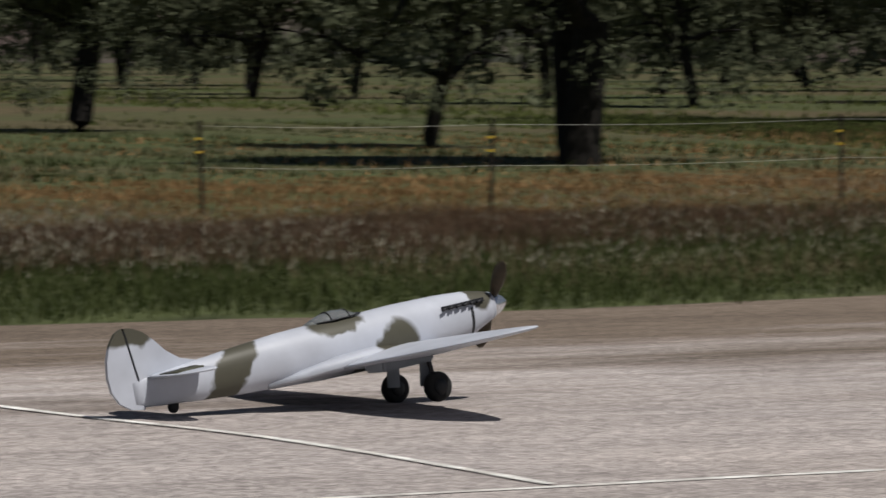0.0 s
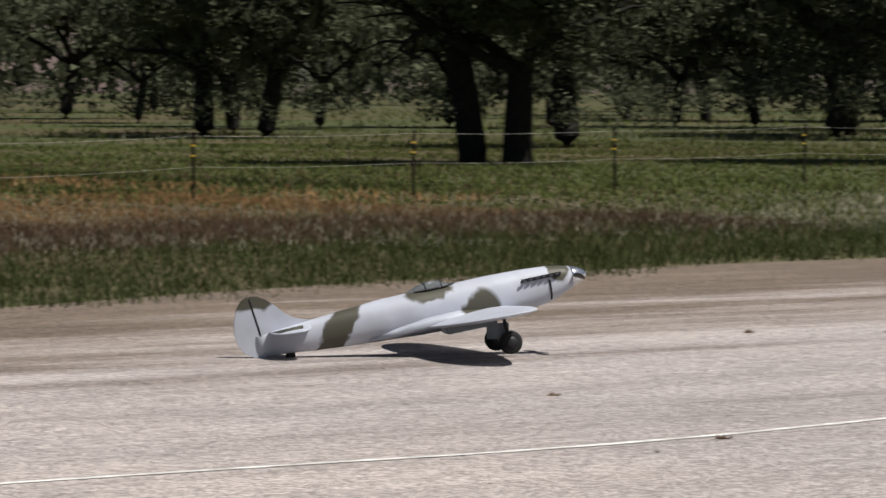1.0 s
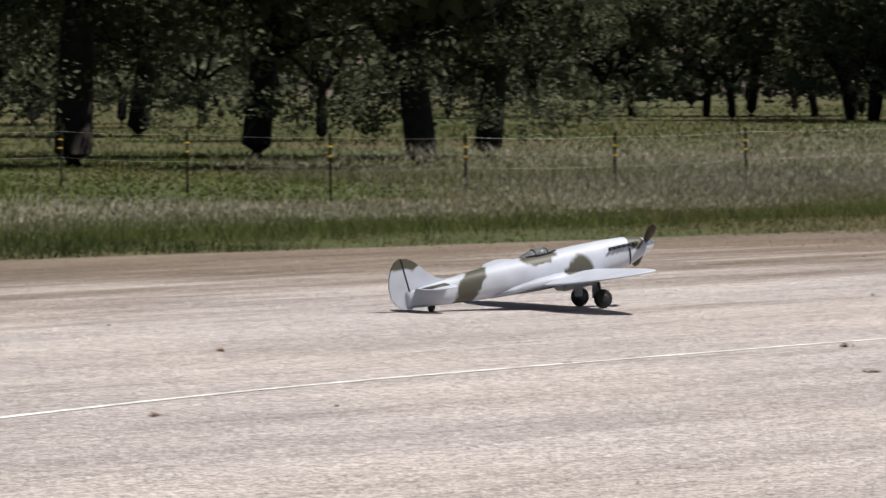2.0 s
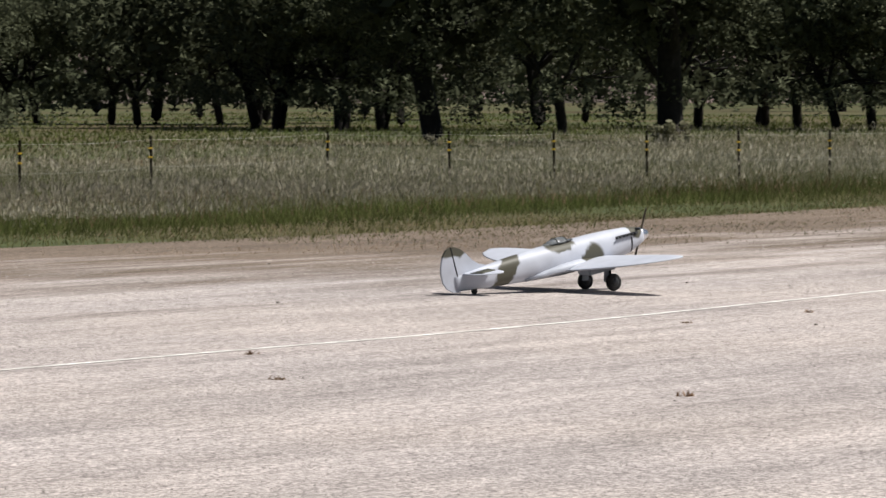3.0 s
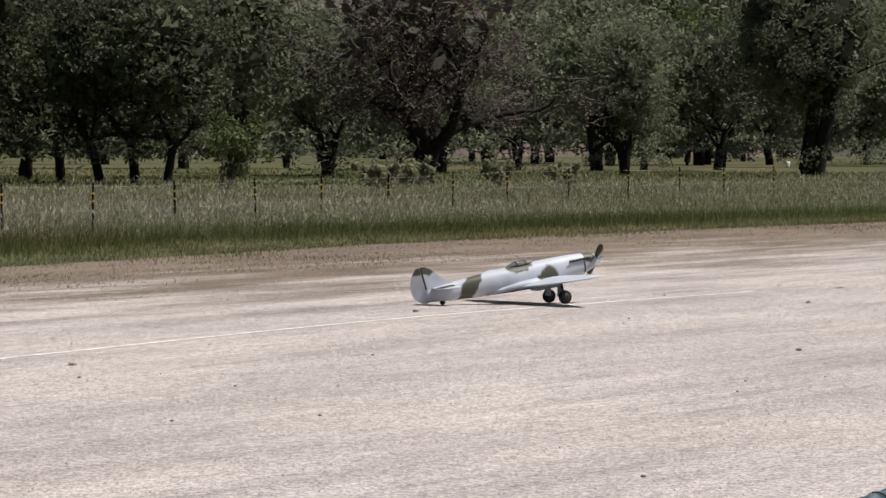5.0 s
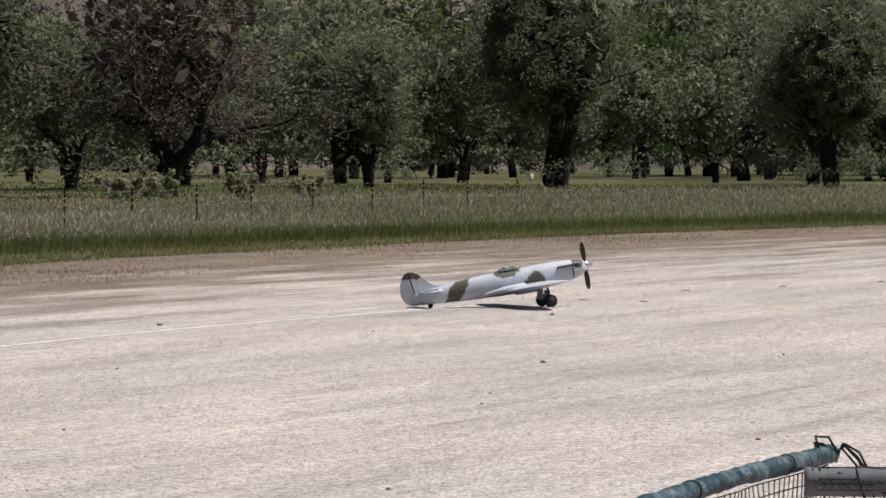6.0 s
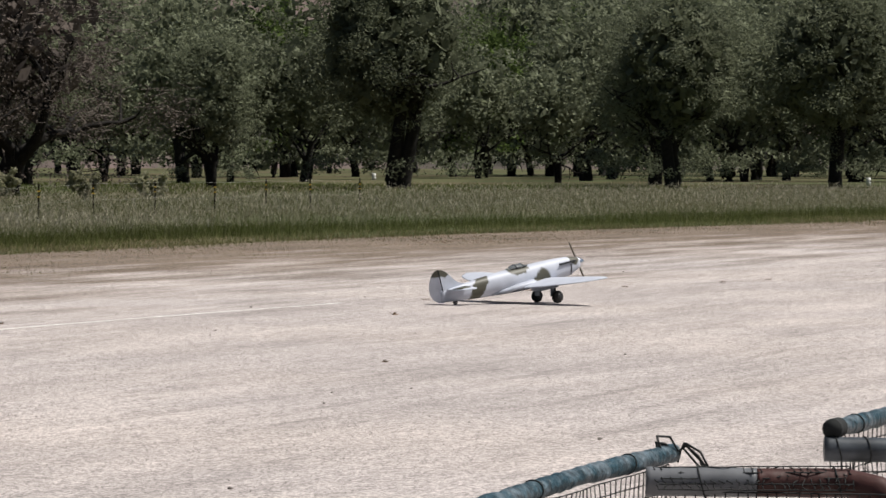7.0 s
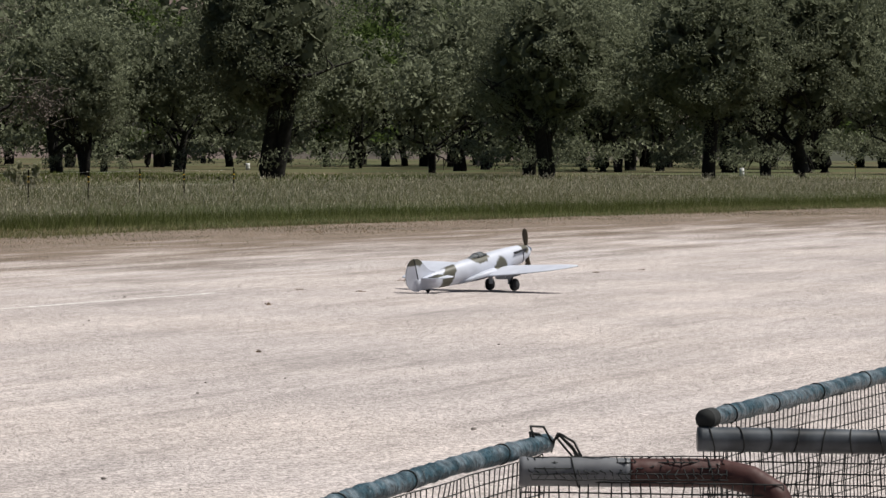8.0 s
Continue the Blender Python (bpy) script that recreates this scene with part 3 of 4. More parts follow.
def make_tree(seed, height, spread, trunk_r, bole, leaves, leaf, material, label, low=0.16, stems=1, bare=False, forks=2, corners=4):
    """An oak: forked trunk and limbs, and a crown of leaf clumps with gaps. Built at the origin."""
    rng = np.random.default_rng(seed)
    root = new("oak_tree")
    tagged(root, label, "tree", "oaks of the grove")
    bm = bmesh.new()
    tips = []
    for s in range(stems):
        off = Vector((rng.normal(0, 0.36), rng.normal(0, 0.25), 0)) if stems > 1 else Vector((0, 0, 0))
        lean = Vector(rng.normal(0, 0.08, 3))
        base = [off + Vector((0, 0, -0.1)), off + Vector((0, 0, 0.35)), off + lean * bole + Vector((0, 0, bole * 0.6)), off + lean * bole * 2 + Vector((0, 0, bole))]
        tube(bm, base, [trunk_r * 1.12, trunk_r * 1.02, trunk_r * 0.95, trunk_r * 0.85], 10, caps=False)
        for k in range(5 if stems == 1 else 3):
            a = 6.283 * k / 5 + rng.uniform(-0.4, 0.4)
            up = rng.uniform(0.5, 1.3)
            limb(bm, base[3] - Vector((0, 0, rng.uniform(0, bole * 0.2))), Vector((math.cos(a), math.sin(a), up)).normalized(), height * rng.uniform(0.26, 0.4) * (0.85 if bare else 0.62), trunk_r * 0.55, rng, forks, tips)
    part("trunk", bm, M_BARK_SHADED, root)
    clumps = []
    if bare:
        for q, dep in tips:
            clumps.append((q.x * spread, q.y * spread, max(q.z, height * low + rng.uniform(0, 1.0)), rng.uniform(0.45, 0.95) * height / 11))
    # a rounded, lobed crown: leaf clumps over its outside, broad sprays inside
    rx, rz = height * 0.37 * spread, height * (1 - low) * 0.49
    zc = height - rz
    lobe = rng.uniform(0, 6.283, 4)

    def reach(d):
        a = math.atan2(d[1], d[0])
        return 0.86 + 0.13 * math.sin(3 * a + lobe[0] + 2 * d[2]) + 0.09 * math.sin(5 * a + lobe[1] - 4 * d[2]) + 0.07 * math.sin(7 * d[2] + lobe[2] + 2 * a)
    for k in range(240):
        d = rng.normal(0, 1, 3)
        d /= np.linalg.norm(d)
        f = reach(d) * rng.uniform(0.66, 1.06)
        squash = 1.0 if d[2] > 0 else 0.92
        clumps.append((d[0] * rx * f, d[1] * rx * f, max(zc + d[2] * rz * f * squash, height * low * rng.uniform(0.75, 1.5)), height * rng.uniform(0.032, 0.078)))
    for k in range(22):
        a, r = rng.uniform(0, 6.283), rx * rng.uniform(0.55, 0.95)
        clumps.append((r * math.cos(a), r * math.sin(a), height * low * rng.uniform(0.7, 1.3), height * rng.uniform(0.03, 0.06)))
    n_in = max(150, leaves // 7) if not bare else 520
    d = rng.normal(0, 1, (n_in, 3))
    d /= np.linalg.norm(d, axis=1)[:, None]
    inner = d * rng.uniform(0.15, 0.66, n_in)[:, None] * np.array([rx, rx, rz]) + np.array([0, 0, zc])
    me = leaf_cloud("crown", clumps, leaves, leaf, material, rng, inner=(inner, height * 0.036 * (1 if leaves > 5000 else 1.15)), corners=corners)
    crown = new("crown", me)
    crown.parent = root
    if bare:
        tb = bmesh.new()
        for k in range(900):
            c = clumps[int(rng.integers(len(clumps)))]
            p = Vector(c[:3]) + Vector(rng.normal(0, 0.5, 3))
            d = Vector((p.x, p.y, rng.normal(0, 1.5))).normalized()
            tube(tb, [p, p + d * 0.5 + Vector(rng.normal(0, 0.1, 3)), p + d * 1.1 + Vector(rng.normal(0, 0.25, 3))], [0.022, 0.015, 0.006], 3, caps=False)
        tagged(part("twig", tb, M_TWIG, root, "bare pale twigs"), kind="stuff")
    return root


OAK = "dark grey-green oak with a thick trunk in meadow grass"
FAROAK = "distant dark oak in the shaded grove"
T_A = make_tree(11, 11.5, 1.16, 0.40, 2.6, 20000, 0.088, M_LEAF, OAK, low=0.13)
T_B = make_tree(12, 12.5, 1.1, 0.42, 3.0, 20000, 0.088, M_LEAF, OAK, low=0.12)
# oaks with brighter sunlight put into their leaf colour
T_K = make_tree(21, 12.0, 1.12, 0.40, 2.4, 34000, 0.074, M_LEAF_SUNLIT, "broad grey-green oak at the edge of tall grass", low=0.12)
T_L = make_tree(22, 12.5, 1.05, 0.36, 2.8, 34000, 0.074, M_LEAF_SUNLIT, "grey-green oak with a sunlit leafy crown", low=0.10, stems=2)
T_C = make_tree(13, 12.5, 1.25, 0.40, 2.6, 24000, 0.088, M_LEAF, "huge dark oak with a massive forked trunk", stems=2)
T_D = make_tree(14, 14.0, 1.3, 0.62, 2.6, 22000, 0.078, M_LEAF_BROWN, "large half-bare oak with brown-grey twigs", low=0.07, bare=True)
T_E = make_tree(15, 11.0, 0.86, 0.26, 2.0, 30000, 0.074, M_LEAF_SUNLIT, "dense dark oak with several thin stems", low=0.10, stems=4)
T_G = make_tree(16, 15.0, 0.8, 0.28, 3.0, 9000, 0.15, M_LEAF_GREEN, "tall bright green tree behind the oaks", low=0.2)
T_F = make_tree(17, 12.0, 1.1, 0.25, 2.6, 7000, 0.165, M_LEAF, FAROAK, low=0.17, forks=1, corners=3)
T_H = make_tree(18, 13.0, 1.15, 0.28, 2.4, 7000, 0.165, M_LEAF_SUNLIT, "distant grey-green oak in the grove", low=0.16, forks=1, stems=2, corners=3)
T_I = make_tree(19, 13.0, 1.25, 0.28, 2.4, 3400, 0.27, M_LEAF, FAROAK, low=0.13, forks=1, corners=3)
T_J = make_tree(20, 14.0, 1.15, 0.26, 2.6, 4200, 0.24, M_LEAF_SUNLIT, "distant grey-green oak in the grove", low=0.15, forks=1, stems=2, corners=3)
rt = random.Random(5)
PLACED = []


def plant(src, x, y, scale=1.0, turn=None):
    s = scale * rt.uniform(0.94, 1.08)
    src.scale = (s, s, s * rt.uniform(0.95, 1.06))
    PLACED.append((x, y))
    ob = copy_thing(src, pose(x, y, 0, 0, 0, rt.uniform(0, 360) if turn is None else turn))
    src.scale = (1, 1, 1)
    return ob


# the oaks whose trunks stand clear
for x, y, s in [(-79.81, 92.04, 0.75), (-67.92, 115.56, 1.0), (-67.5, 123.21, 1.0), (-72.3, 156.96, 1.0), (-68.7, 154.57, 0.9), (-50.49, 137.14, 1.0),
                (-45.4, 158.77, 1.1), (-50.32, 165.79, 1.05), (-44.98, 181.15, 1.1), (-28.99, 130.99, 1.0), (-21.1, 114.74, 1.0), (-21.79, 128.92, 1.05), (-8.9, 176.73, 1.0),
                (0.2, 176.55, 1.2)]:
    plant(T_A if rt.random() < 0.5 else T_B, x, y, s)
plant(T_F, -60.51, 81.56, 0.7)
plant(T_C, -50.11, 71.52, 1.0, 150)
plant(T_C, -42.21, 109.44, 0.9, 200)
plant(T_B, -30.48, 115.74, 1.15)
plant(T_D, 25.44, 237.45, 1.22, 20)
plant(T_E, 45.25, 297.57, 1.0)
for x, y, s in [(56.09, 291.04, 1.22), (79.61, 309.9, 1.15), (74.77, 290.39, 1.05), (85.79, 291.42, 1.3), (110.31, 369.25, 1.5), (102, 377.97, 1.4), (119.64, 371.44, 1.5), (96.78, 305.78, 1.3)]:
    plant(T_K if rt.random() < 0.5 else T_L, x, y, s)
# the second row, in the shade
for x, y in [(-93.17, 141.82), (-126.23, 157.11), (-86.2, 190.46), (-84.37, 238.79), (-75.1, 224.72), (-51.62, 172), (-77.14, 230.44), (-26.84, 276.78), (-22.63, 253.45), (-20.62, 243.28), (-40.72, 282.22),
             (-40, 291.56), (-33.97, 281.48), (0.3, 187.41), (-16.91, 238.16), (-14.81, 239.4), (-23.33, 262.97), (-20.52, 245.17), (-17.41, 250.39), (-14.81, 242.79), (1.8, 251.24), (5.6, 258.08),
             (7.1, 247.25), (8.9, 240.51), (10.7, 239.22), (12.2, 235.21), (25.23, 291.54), (25.73, 296.99), (5.5, 268.94), (69.29, 398.85), (81.38, 440.83), (100.96, 380.39), (89.69, 378.17), (105.72, 471.55),
             (91.94, 445.17), (109.79, 478.93), (76.31, 446.8), (83.72, 331.91), (110.18, 388.95), (117.57, 369.63), (36.06, 322.19), (62.26, 360.3), (50.15, 342.58), (30.05, 279.76), (18.01, 272.11), (-5, 224.12)]:
    if not any(math.hypot(x - a, y - b) < 1.6 for a, b in PLACED):
        plant(T_H if x > 15 else T_F, x, y, rt.uniform(0.92, 1.15))
for az, r in [(9.43, 431), (8.25, 454), (12.08, 437), (13.33, 431), (13.7, 448), (15.02, 429), (14.51, 445), (16.57, 441), (17.82, 448)]:
    plant(T_G, r * math.sin(radians(az)), r * math.cos(radians(az)), 1.1)
# trees filling the shade between them: T_I dark, T_J in the lightened leaf
for k in range(50):
    a = radians(-48.5 + 67.7 * (k + rt.random()) / 50)
    r = rt.uniform(170, 252) if a < -0.18 else (rt.uniform(258, 326) if a < 0.074 else rt.uniform(356, 428))
    x, y = r * math.sin(a), r * math.cos(a)
    if not any(math.hypot(x - p, y - q) < 4 for p, q in PLACED):
        plant(T_J if a > 0.03 else T_I, x, y, rt.uniform(0.8, 1.0))
# tall trees closing the view to the hill
for k in range(22):
    az = 10.7 + 8.8 * (k + rt.random()) / 22 if k > 4 else 6.3 + 2.4 * (k + rt.random()) / 5
    r = rt.uniform(455, 523)
    plant(T_J, r * math.sin(radians(az)), r * math.cos(radians(az)), rt.uniform(1.3, 1.5))
# the closed grove behind
for k in range(95):
    a = radians(-53 + 79.5 * (k + rt.random()) / 95)
    r = (rt.uniform(320, 570) if k % 2 else rt.uniform(435, 625)) if a > 0.0 else (rt.uniform(225, 408) if k % 2 else rt.uniform(326, 517))
    x, y = r * math.sin(a), r * math.cos(a)
    if not any(math.hypot(x - p, y - q) < 4 for p, q in PLACED):
        plant(T_J if a > 0.03 else T_I, x, y, rt.uniform(1.0, 1.3) * (0.8 if 0.168 < a < 0.181 else 1.15))
for src in (T_A, T_B, T_K, T_L, T_C, T_D, T_E, T_F, T_G, T_H, T_I, T_J):
    for o in (*src.children_recursive, src):
        bpy.data.objects.remove(o)


rw = np.random.default_rng(77)
woods = []
for k in range(330):
    a = radians(-56 + 83 * (k + rw.random()) / 330)
    r = rw.uniform(585, 652) if a > -0.07 else rw.uniform(503, 571)
    woods.append((r * math.sin(a), r * math.cos(a), rw.uniform(1.5, 7), rw.uniform(2.5, 4.5)))
tagged(new("far_woods", leaf_cloud("far_woods", woods, 46000, 0.85, M_LEAF, rw)), "dark undergrowth closing the far side of the grove", "woods", kind="stuff")


def shrub(x, y, height, material, label, seed, sparse=False):
    rng = np.random.default_rng(seed)
    root = tagged(new("shrub"), label, "shrub")
    root.matrix_basis = pose(x, y, 0)
    bm, tips = bmesh.new(), []
    for k in range(7):
        a = rng.uniform(0, 6.283)
        limb(bm, Vector((0.15 * math.cos(a), 0.15 * math.sin(a), -0.05)), Vector((math.cos(a) * 0.5, math.sin(a) * 0.5, 1)).normalized(), height * 0.6, 0.05, rng, 1, tips)
    part("stem", bm, M_TWIG if sparse else M_BARK_SHADED, root, "pale bare stems" if sparse else "")
    cl = [(q.x, q.y, max(0.4, q.z), rng.uniform(0.25, 0.5) * height / 3) for q, _ in tips if rng.random() < (0.5 if sparse else 0.9)]
    cr = new("crown", leaf_cloud("crown", cl, 2600, 0.11, material, rng))
    cr.parent = root
    return root


shrub(12.51, 197.25, 3.6, M_SHRUB, "half-bare green shrub with pale stems by the fence", 31, True)
shrub(99.85, 397.38, 4.6, M_LEAF_GREEN, "bright yellow-green sapling among dark oaks", 32)
shrub(0.4, 160.25, 1.2, M_OAT, "pale dry brush at the foot of an oak", 33, True)
for k, (x, y) in enumerate([(20.03, 204.53), (22.54, 212.86), (27.06, 218.69), (30.08, 216.32)]):
    shrub(x, y, 1.6, M_OAT, "grey leafless brush in tall grass", 40 + k, True)


# ---- fence ----
POST_H = 1.25


def make_post():
    """A steel T-post with two yellow wire clips."""
    root = tagged(new("fence_post"), "rusty steel fence post with yellow insulators", "fence post", "posts of the wire fence")
    bm = bmesh.new()
    box(bm, 0, 0, POST_H / 2 - 0.15, 0.008, 0.055, POST_H + 0.3)
    box(bm, 0.02, 0, POST_H / 2 - 0.15, 0.035, 0.008, POST_H + 0.3)
    part("post", bm, M_POST, root, smooth=False)
    for z in (POST_H - 0.24, POST_H - 0.42):
        bm = bmesh.new()
        box(bm, 0, 0, z, 0.05, 0.07, 0.042, 0.008)
        box(bm, -0.045, 0, z, 0.04, 0.03, 0.025)
        part("insulator", bm, M_YELLOW, root, "yellow plastic insulator", smooth=False)
    return root


POSTS = [(-38.6, 46.96), (-36, 49.85), (-34.37, 56.15), (-33.74, 63.59), (-34.36, 74.12), (-32.28, 79.36), (-30.2, 84.73), (-28.97, 93.16), (-25.14, 94.42),
         (-21.16, 89.26), (-17.1, 83.61), (-14.46, 83.08), (-11.93, 84.63), (-10.32, 92.15), (-7.61, 103.45), (-4.8, 102.63), (-2.5, 104.05), (-0.4, 103.48), (1.65, 102.54), (3.75, 105.3),
         (5.9, 110.13), (8.41, 118.4), (10.81, 126.69), (13.02, 130.24), (16.53, 144.75), (19.94, 157.91), (22.96, 164.31), (25.08, 163.89), (28.91, 175.81), (30.93, 177.44), (33.46, 180.49)]
src = make_post()
for x, y in POSTS:
    copy_thing(src, pose(x, y, 0, rt.uniform(-1.5, 1.5), rt.uniform(-1.5, 1.5), rt.uniform(-15, 15) + 60))
for x, y in [(97.29, 295.44)]:
    copy_thing(src, pose(x, y, 0, 0, 0, 40))
for o in (*src.children_recursive, src):
    bpy.data.objects.remove(o)
for hgt in (POST_H - 0.07, POST_H - 0.62):
    bm = bmesh.new()
    pts = []
    for (x0, y0), (x1, y1) in zip(POSTS, POSTS[1:]):
        for k in range(6):
            u = k / 6
            pts.append((x0 + (x1 - x0) * u, y0 + (y1 - y0) * u, hgt - 0.035 * math.sin(math.pi * u)))
    tube(bm, pts, 0.0026, 5)
    tagged(part("fence_wire", bm, M_WIRE, None), "thin pale electric fence wire strung between posts", "fence wire")


# ---- the model aeroplane ----
# The airframe is built lying level, x aft from the spinner's tip, z up; the root sits on the ground between the main wheels.
ALPHA = 9.65
LONG, SPAN = 0.93, 1.11
TIP = (0.74 * LONG, 0.0, 0.61)
AIR = pose(TIP[0], TIP[1], TIP[2], 0, 0, 180) @ pose(0, 0, 0, 0, ALPHA, 0)
SECTIONS = [(0.15, 0.085, -0.09, 0.085), (0.20, 0.10, -0.11, 0.09), (0.35, 0.122, -0.165, 0.105), (0.6, 0.135, -0.20, 0.12), (0.9, 0.14, -0.215, 0.135),
            (1.2, 0.135, -0.22, 0.14), (1.5, 0.135, -0.215, 0.14), (1.8, 0.128, -0.20, 0.125), (2.1, 0.108, -0.185, 0.10), (2.4, 0.084, -0.165, 0.075),
            (2.7, 0.065, -0.14, 0.045), (2.92, 0.05, -0.12, 0.018)]


def section(s):
    for a, b in zip(SECTIONS, SECTIONS[1:]):
        if s <= b[0]:
            u = max(0, (s - a[0]) / (b[0] - a[0]))
            u = u * u * (3 - 2 * u) * 0.5 + u * 0.5
            return [a[i] + (b[i] - a[i]) * u for i in (1, 2, 3)]
    return SECTIONS[-1][1:]


def air(name, bm, material, parent, label="", smooth=True):
    bm.transform(AIR @ Matrix.Diagonal((LONG, SPAN, 1, 1)))
    return part(name, bm, material, parent, label, smooth)


def painted(name, bm, parent, label="", smooth=True):
    """A part whose paint follows the airframe's own axes: the mesh keeps them and the object is turned."""
    bm.transform(Matrix.Diagonal((LONG, SPAN, 1, 1)))
    ob = part(name, bm, M_PAINT, parent, label, smooth)
    ob.matrix_basis = AIR
    return ob


def wing_rings(side):
    rings = []
    for k in range(15):
        u = min(0.9985, (k / 14) ** 0.8)
        half = 1.47 * u
        chord = 0.84 * math.sqrt(1 - u ** 2.3)
        lead = 0.665 + 0.33 * (0.84 - chord) + 0.06 * u
        thick = 0.055 * (1 - 0.65 * u) * chord / 0.84 + 0.006
        ring = []
        for i in range(16):
            t = 6.28318 * i / 16
            cx = 0.5 - 0.5 * math.cos(t)
            prof = (math.sin(t) * (1 - 0.55 * cx)) * thick * 1.25
            ring.append((lead + chord * cx, side * half, -0.165 + 0.080 * half + prof))
        rings.append(ring)
    return rings


def build_aeroplane():
    root = tagged(new("model_aeroplane"), "large model fighter aeroplane in pale grey and olive camouflage", "model aeroplane")
    bm = bmesh.new()
    rings = []
    for k in range(46):
        s = 0.15 + (2.92 - 0.15) * k / 45
        top, bot, hw = section(s)
        mid, half = (top + bot) / 2, (top - bot) / 2
        ring = []
        for i in range(24):
            a = 6.28318 * i / 24
            c, sn = math.cos(a), math.sin(a)
            ring.append((s, hw * math.copysign(abs(c) ** 0.85, c), mid + half * math.copysign(abs(sn) ** 0.92, sn)))
        rings.append(ring)
    fuselage = painted("fuselage", loft(bm, rings), root)
    # wing halves, each with a fillet
    for side in (1, -1):
        bm = loft(bmesh.new(), wing_rings(side))
        wing = air("wing", bm, M_WING, root, "pale grey elliptical wing")
        bm = bmesh.new()
        loft(bm, [[(0.85, side * 0.10, -0.10), (0.85, side * 0.16, -0.15), (0.85, side * 0.10, -0.2)],
                  [(1.2, side * 0.12, -0.06), (1.2, side * 0.24, -0.125), (1.2, side * 0.12, -0.2)],
                  [(1.5, side * 0.12, -0.07), (1.5, side * 0.25, -0.13), (1.5, side * 0.12, -0.2)],
                  [(1.75, side * 0.11, -0.11), (1.75, side * 0.18, -0.15), (1.75, side * 0.10, -0.19)],
                  [(1.98, side * 0.07, -0.15), (1.98, side * 0.09, -0.17), (1.98, side * 0.06, -0.185)]])
        painted("wing_fillet", bm, root)
        # radiator under the wing
        bm = bmesh.new()
        box(bm, 1.22, side * 0.40, -0.165, 0.40, 0.20, 0.075, 0.015)
        air("radiator", bm, M_UNDER, wing, "dark grey radiator housing", smooth=False)
    # tailplane
    for side in (1, -1):
        rings = []
        for k in range(9):
            u = min(0.995, k / 8)
            chord = 0.37 * math.sqrt(1 - u ** 2.6)
            lead = 2.44 + 0.30 * (0.37 - chord) + 0.05 * u
            rings.append([(lead + chord * (0.5 - 0.5 * math.cos(6.28318 * i / 10)), side * 0.43 * u, 0.045 + math.sin(6.28318 * i / 10) * 0.016 * (1 - 0.5 * u)) for i in range(10)])
        stab = air("tailplane", loft(bmesh.new(), rings), M_WING, root)
        bm = loft(bmesh.new(), [[(2.53, side * 0.12, 0.0655), (2.79, side * 0.12, 0.0595), (2.79, side * 0.12, 0.056), (2.53, side * 0.12, 0.056)],
                                [(2.56, side * 0.27, 0.0635), (2.76, side * 0.27, 0.0575), (2.76, side * 0.27, 0.054), (2.56, side * 0.27, 0.054)]])
        air("tailplane_patch", bm, M_OLIVE, stab, "olive camouflage patch")
    # fin and rudder
    fin = [(2.25, 0.07), (2.42, 0.085), (2.55, 0.125), (2.64, 0.19), (2.71, 0.27), (2.78, 0.335), (2.85, 0.372), (2.915, 0.385), (2.905, 0.34), (2.845, -0.11), (2.45, -0.05)]
    finob = painted("fin", slab(bmesh.new(), [(x, z * 0.93) for x, z in fin], -0.016, 0.016), root, smooth=False)
    rud = [(2.928, 0.385), (2.98, 0.362), (3.03, 0.30), (3.07, 0.20), (3.085, 0.10), (3.075, 0.0), (3.03, -0.08), (2.95, -0.135), (2.86, -0.15), (2.858, -0.11), (2.918, 0.34)]
    rudder = painted("rudder", slab(bmesh.new(), [(x, z * 0.93) for x, z in rud], -0.013, 0.013), root, smooth=False)
    bm = slab(bmesh.new(), [(2.912, 0.342), (2.920, 0.342), (2.857, -0.11), (2.849, -0.11)], -0.0165, 0.0165)
    air("hinge_gap", bm, M_DARK, root, "dark rudder hinge line", smooth=False)
    # nose
    bm = bmesh.new()
    loft(bm, [[(s, r * math.cos(6.28318 * i / 20), r * math.sin(6.28318 * i / 20)) for i in range(20)] for s, r in
              ((0.0, 0.004), (0.012, 0.022), (0.035, 0.042), (0.07, 0.062), (0.11, 0.078), (0.145, 0.086))])
    spinner_me = part("propeller", bm, M_SILVER, root, "bright metal spinner with two brown blades")
    for k in (1, -1):
        rings = []
        for r, w, tw in ((0.03, 0.03, 70), (0.09, 0.055, 62), (0.16, 0.078, 52), (0.23, 0.088, 45), (0.29, 0.080, 40), (0.33, 0.050, 36), (0.345, 0.014, 34)):
            t = radians(tw)
            ring = []
            for i in range(8):
                a = 6.28318 * i / 8
                x, y = 0.5 * w * math.cos(a), 0.14 * w * math.sin(a)
                ring.append((0.115 + k * (x * math.sin(t) + y * math.cos(t)) * 1.0, k * (x * math.cos(t) - y * math.sin(t)), k * r))
            rings.append(ring)
        part("blade", loft(bmesh.new(), rings), M_PROP, spinner_me, "brown propeller blade")
    spinner_me.matrix_basis = AIR
    for side in (1, -1):
        top, bot, hw = section(0.45)
        for k in range(6):
            s = 0.27 + 0.060 * k
            hw2 = section(s)[2]
            bm = tube(bmesh.new(), [(s - 0.01, side * (hw2 - 0.015), 0.052), (s + 0.012, side * (hw2 + 0.012), 0.05), (s + 0.05, side * (hw2 + 0.02), 0.046)], [0.009, 0.009, 0.008], 8)
            air("exhaust_stub", bm, M_DARK, root, "blackened exhaust stub")
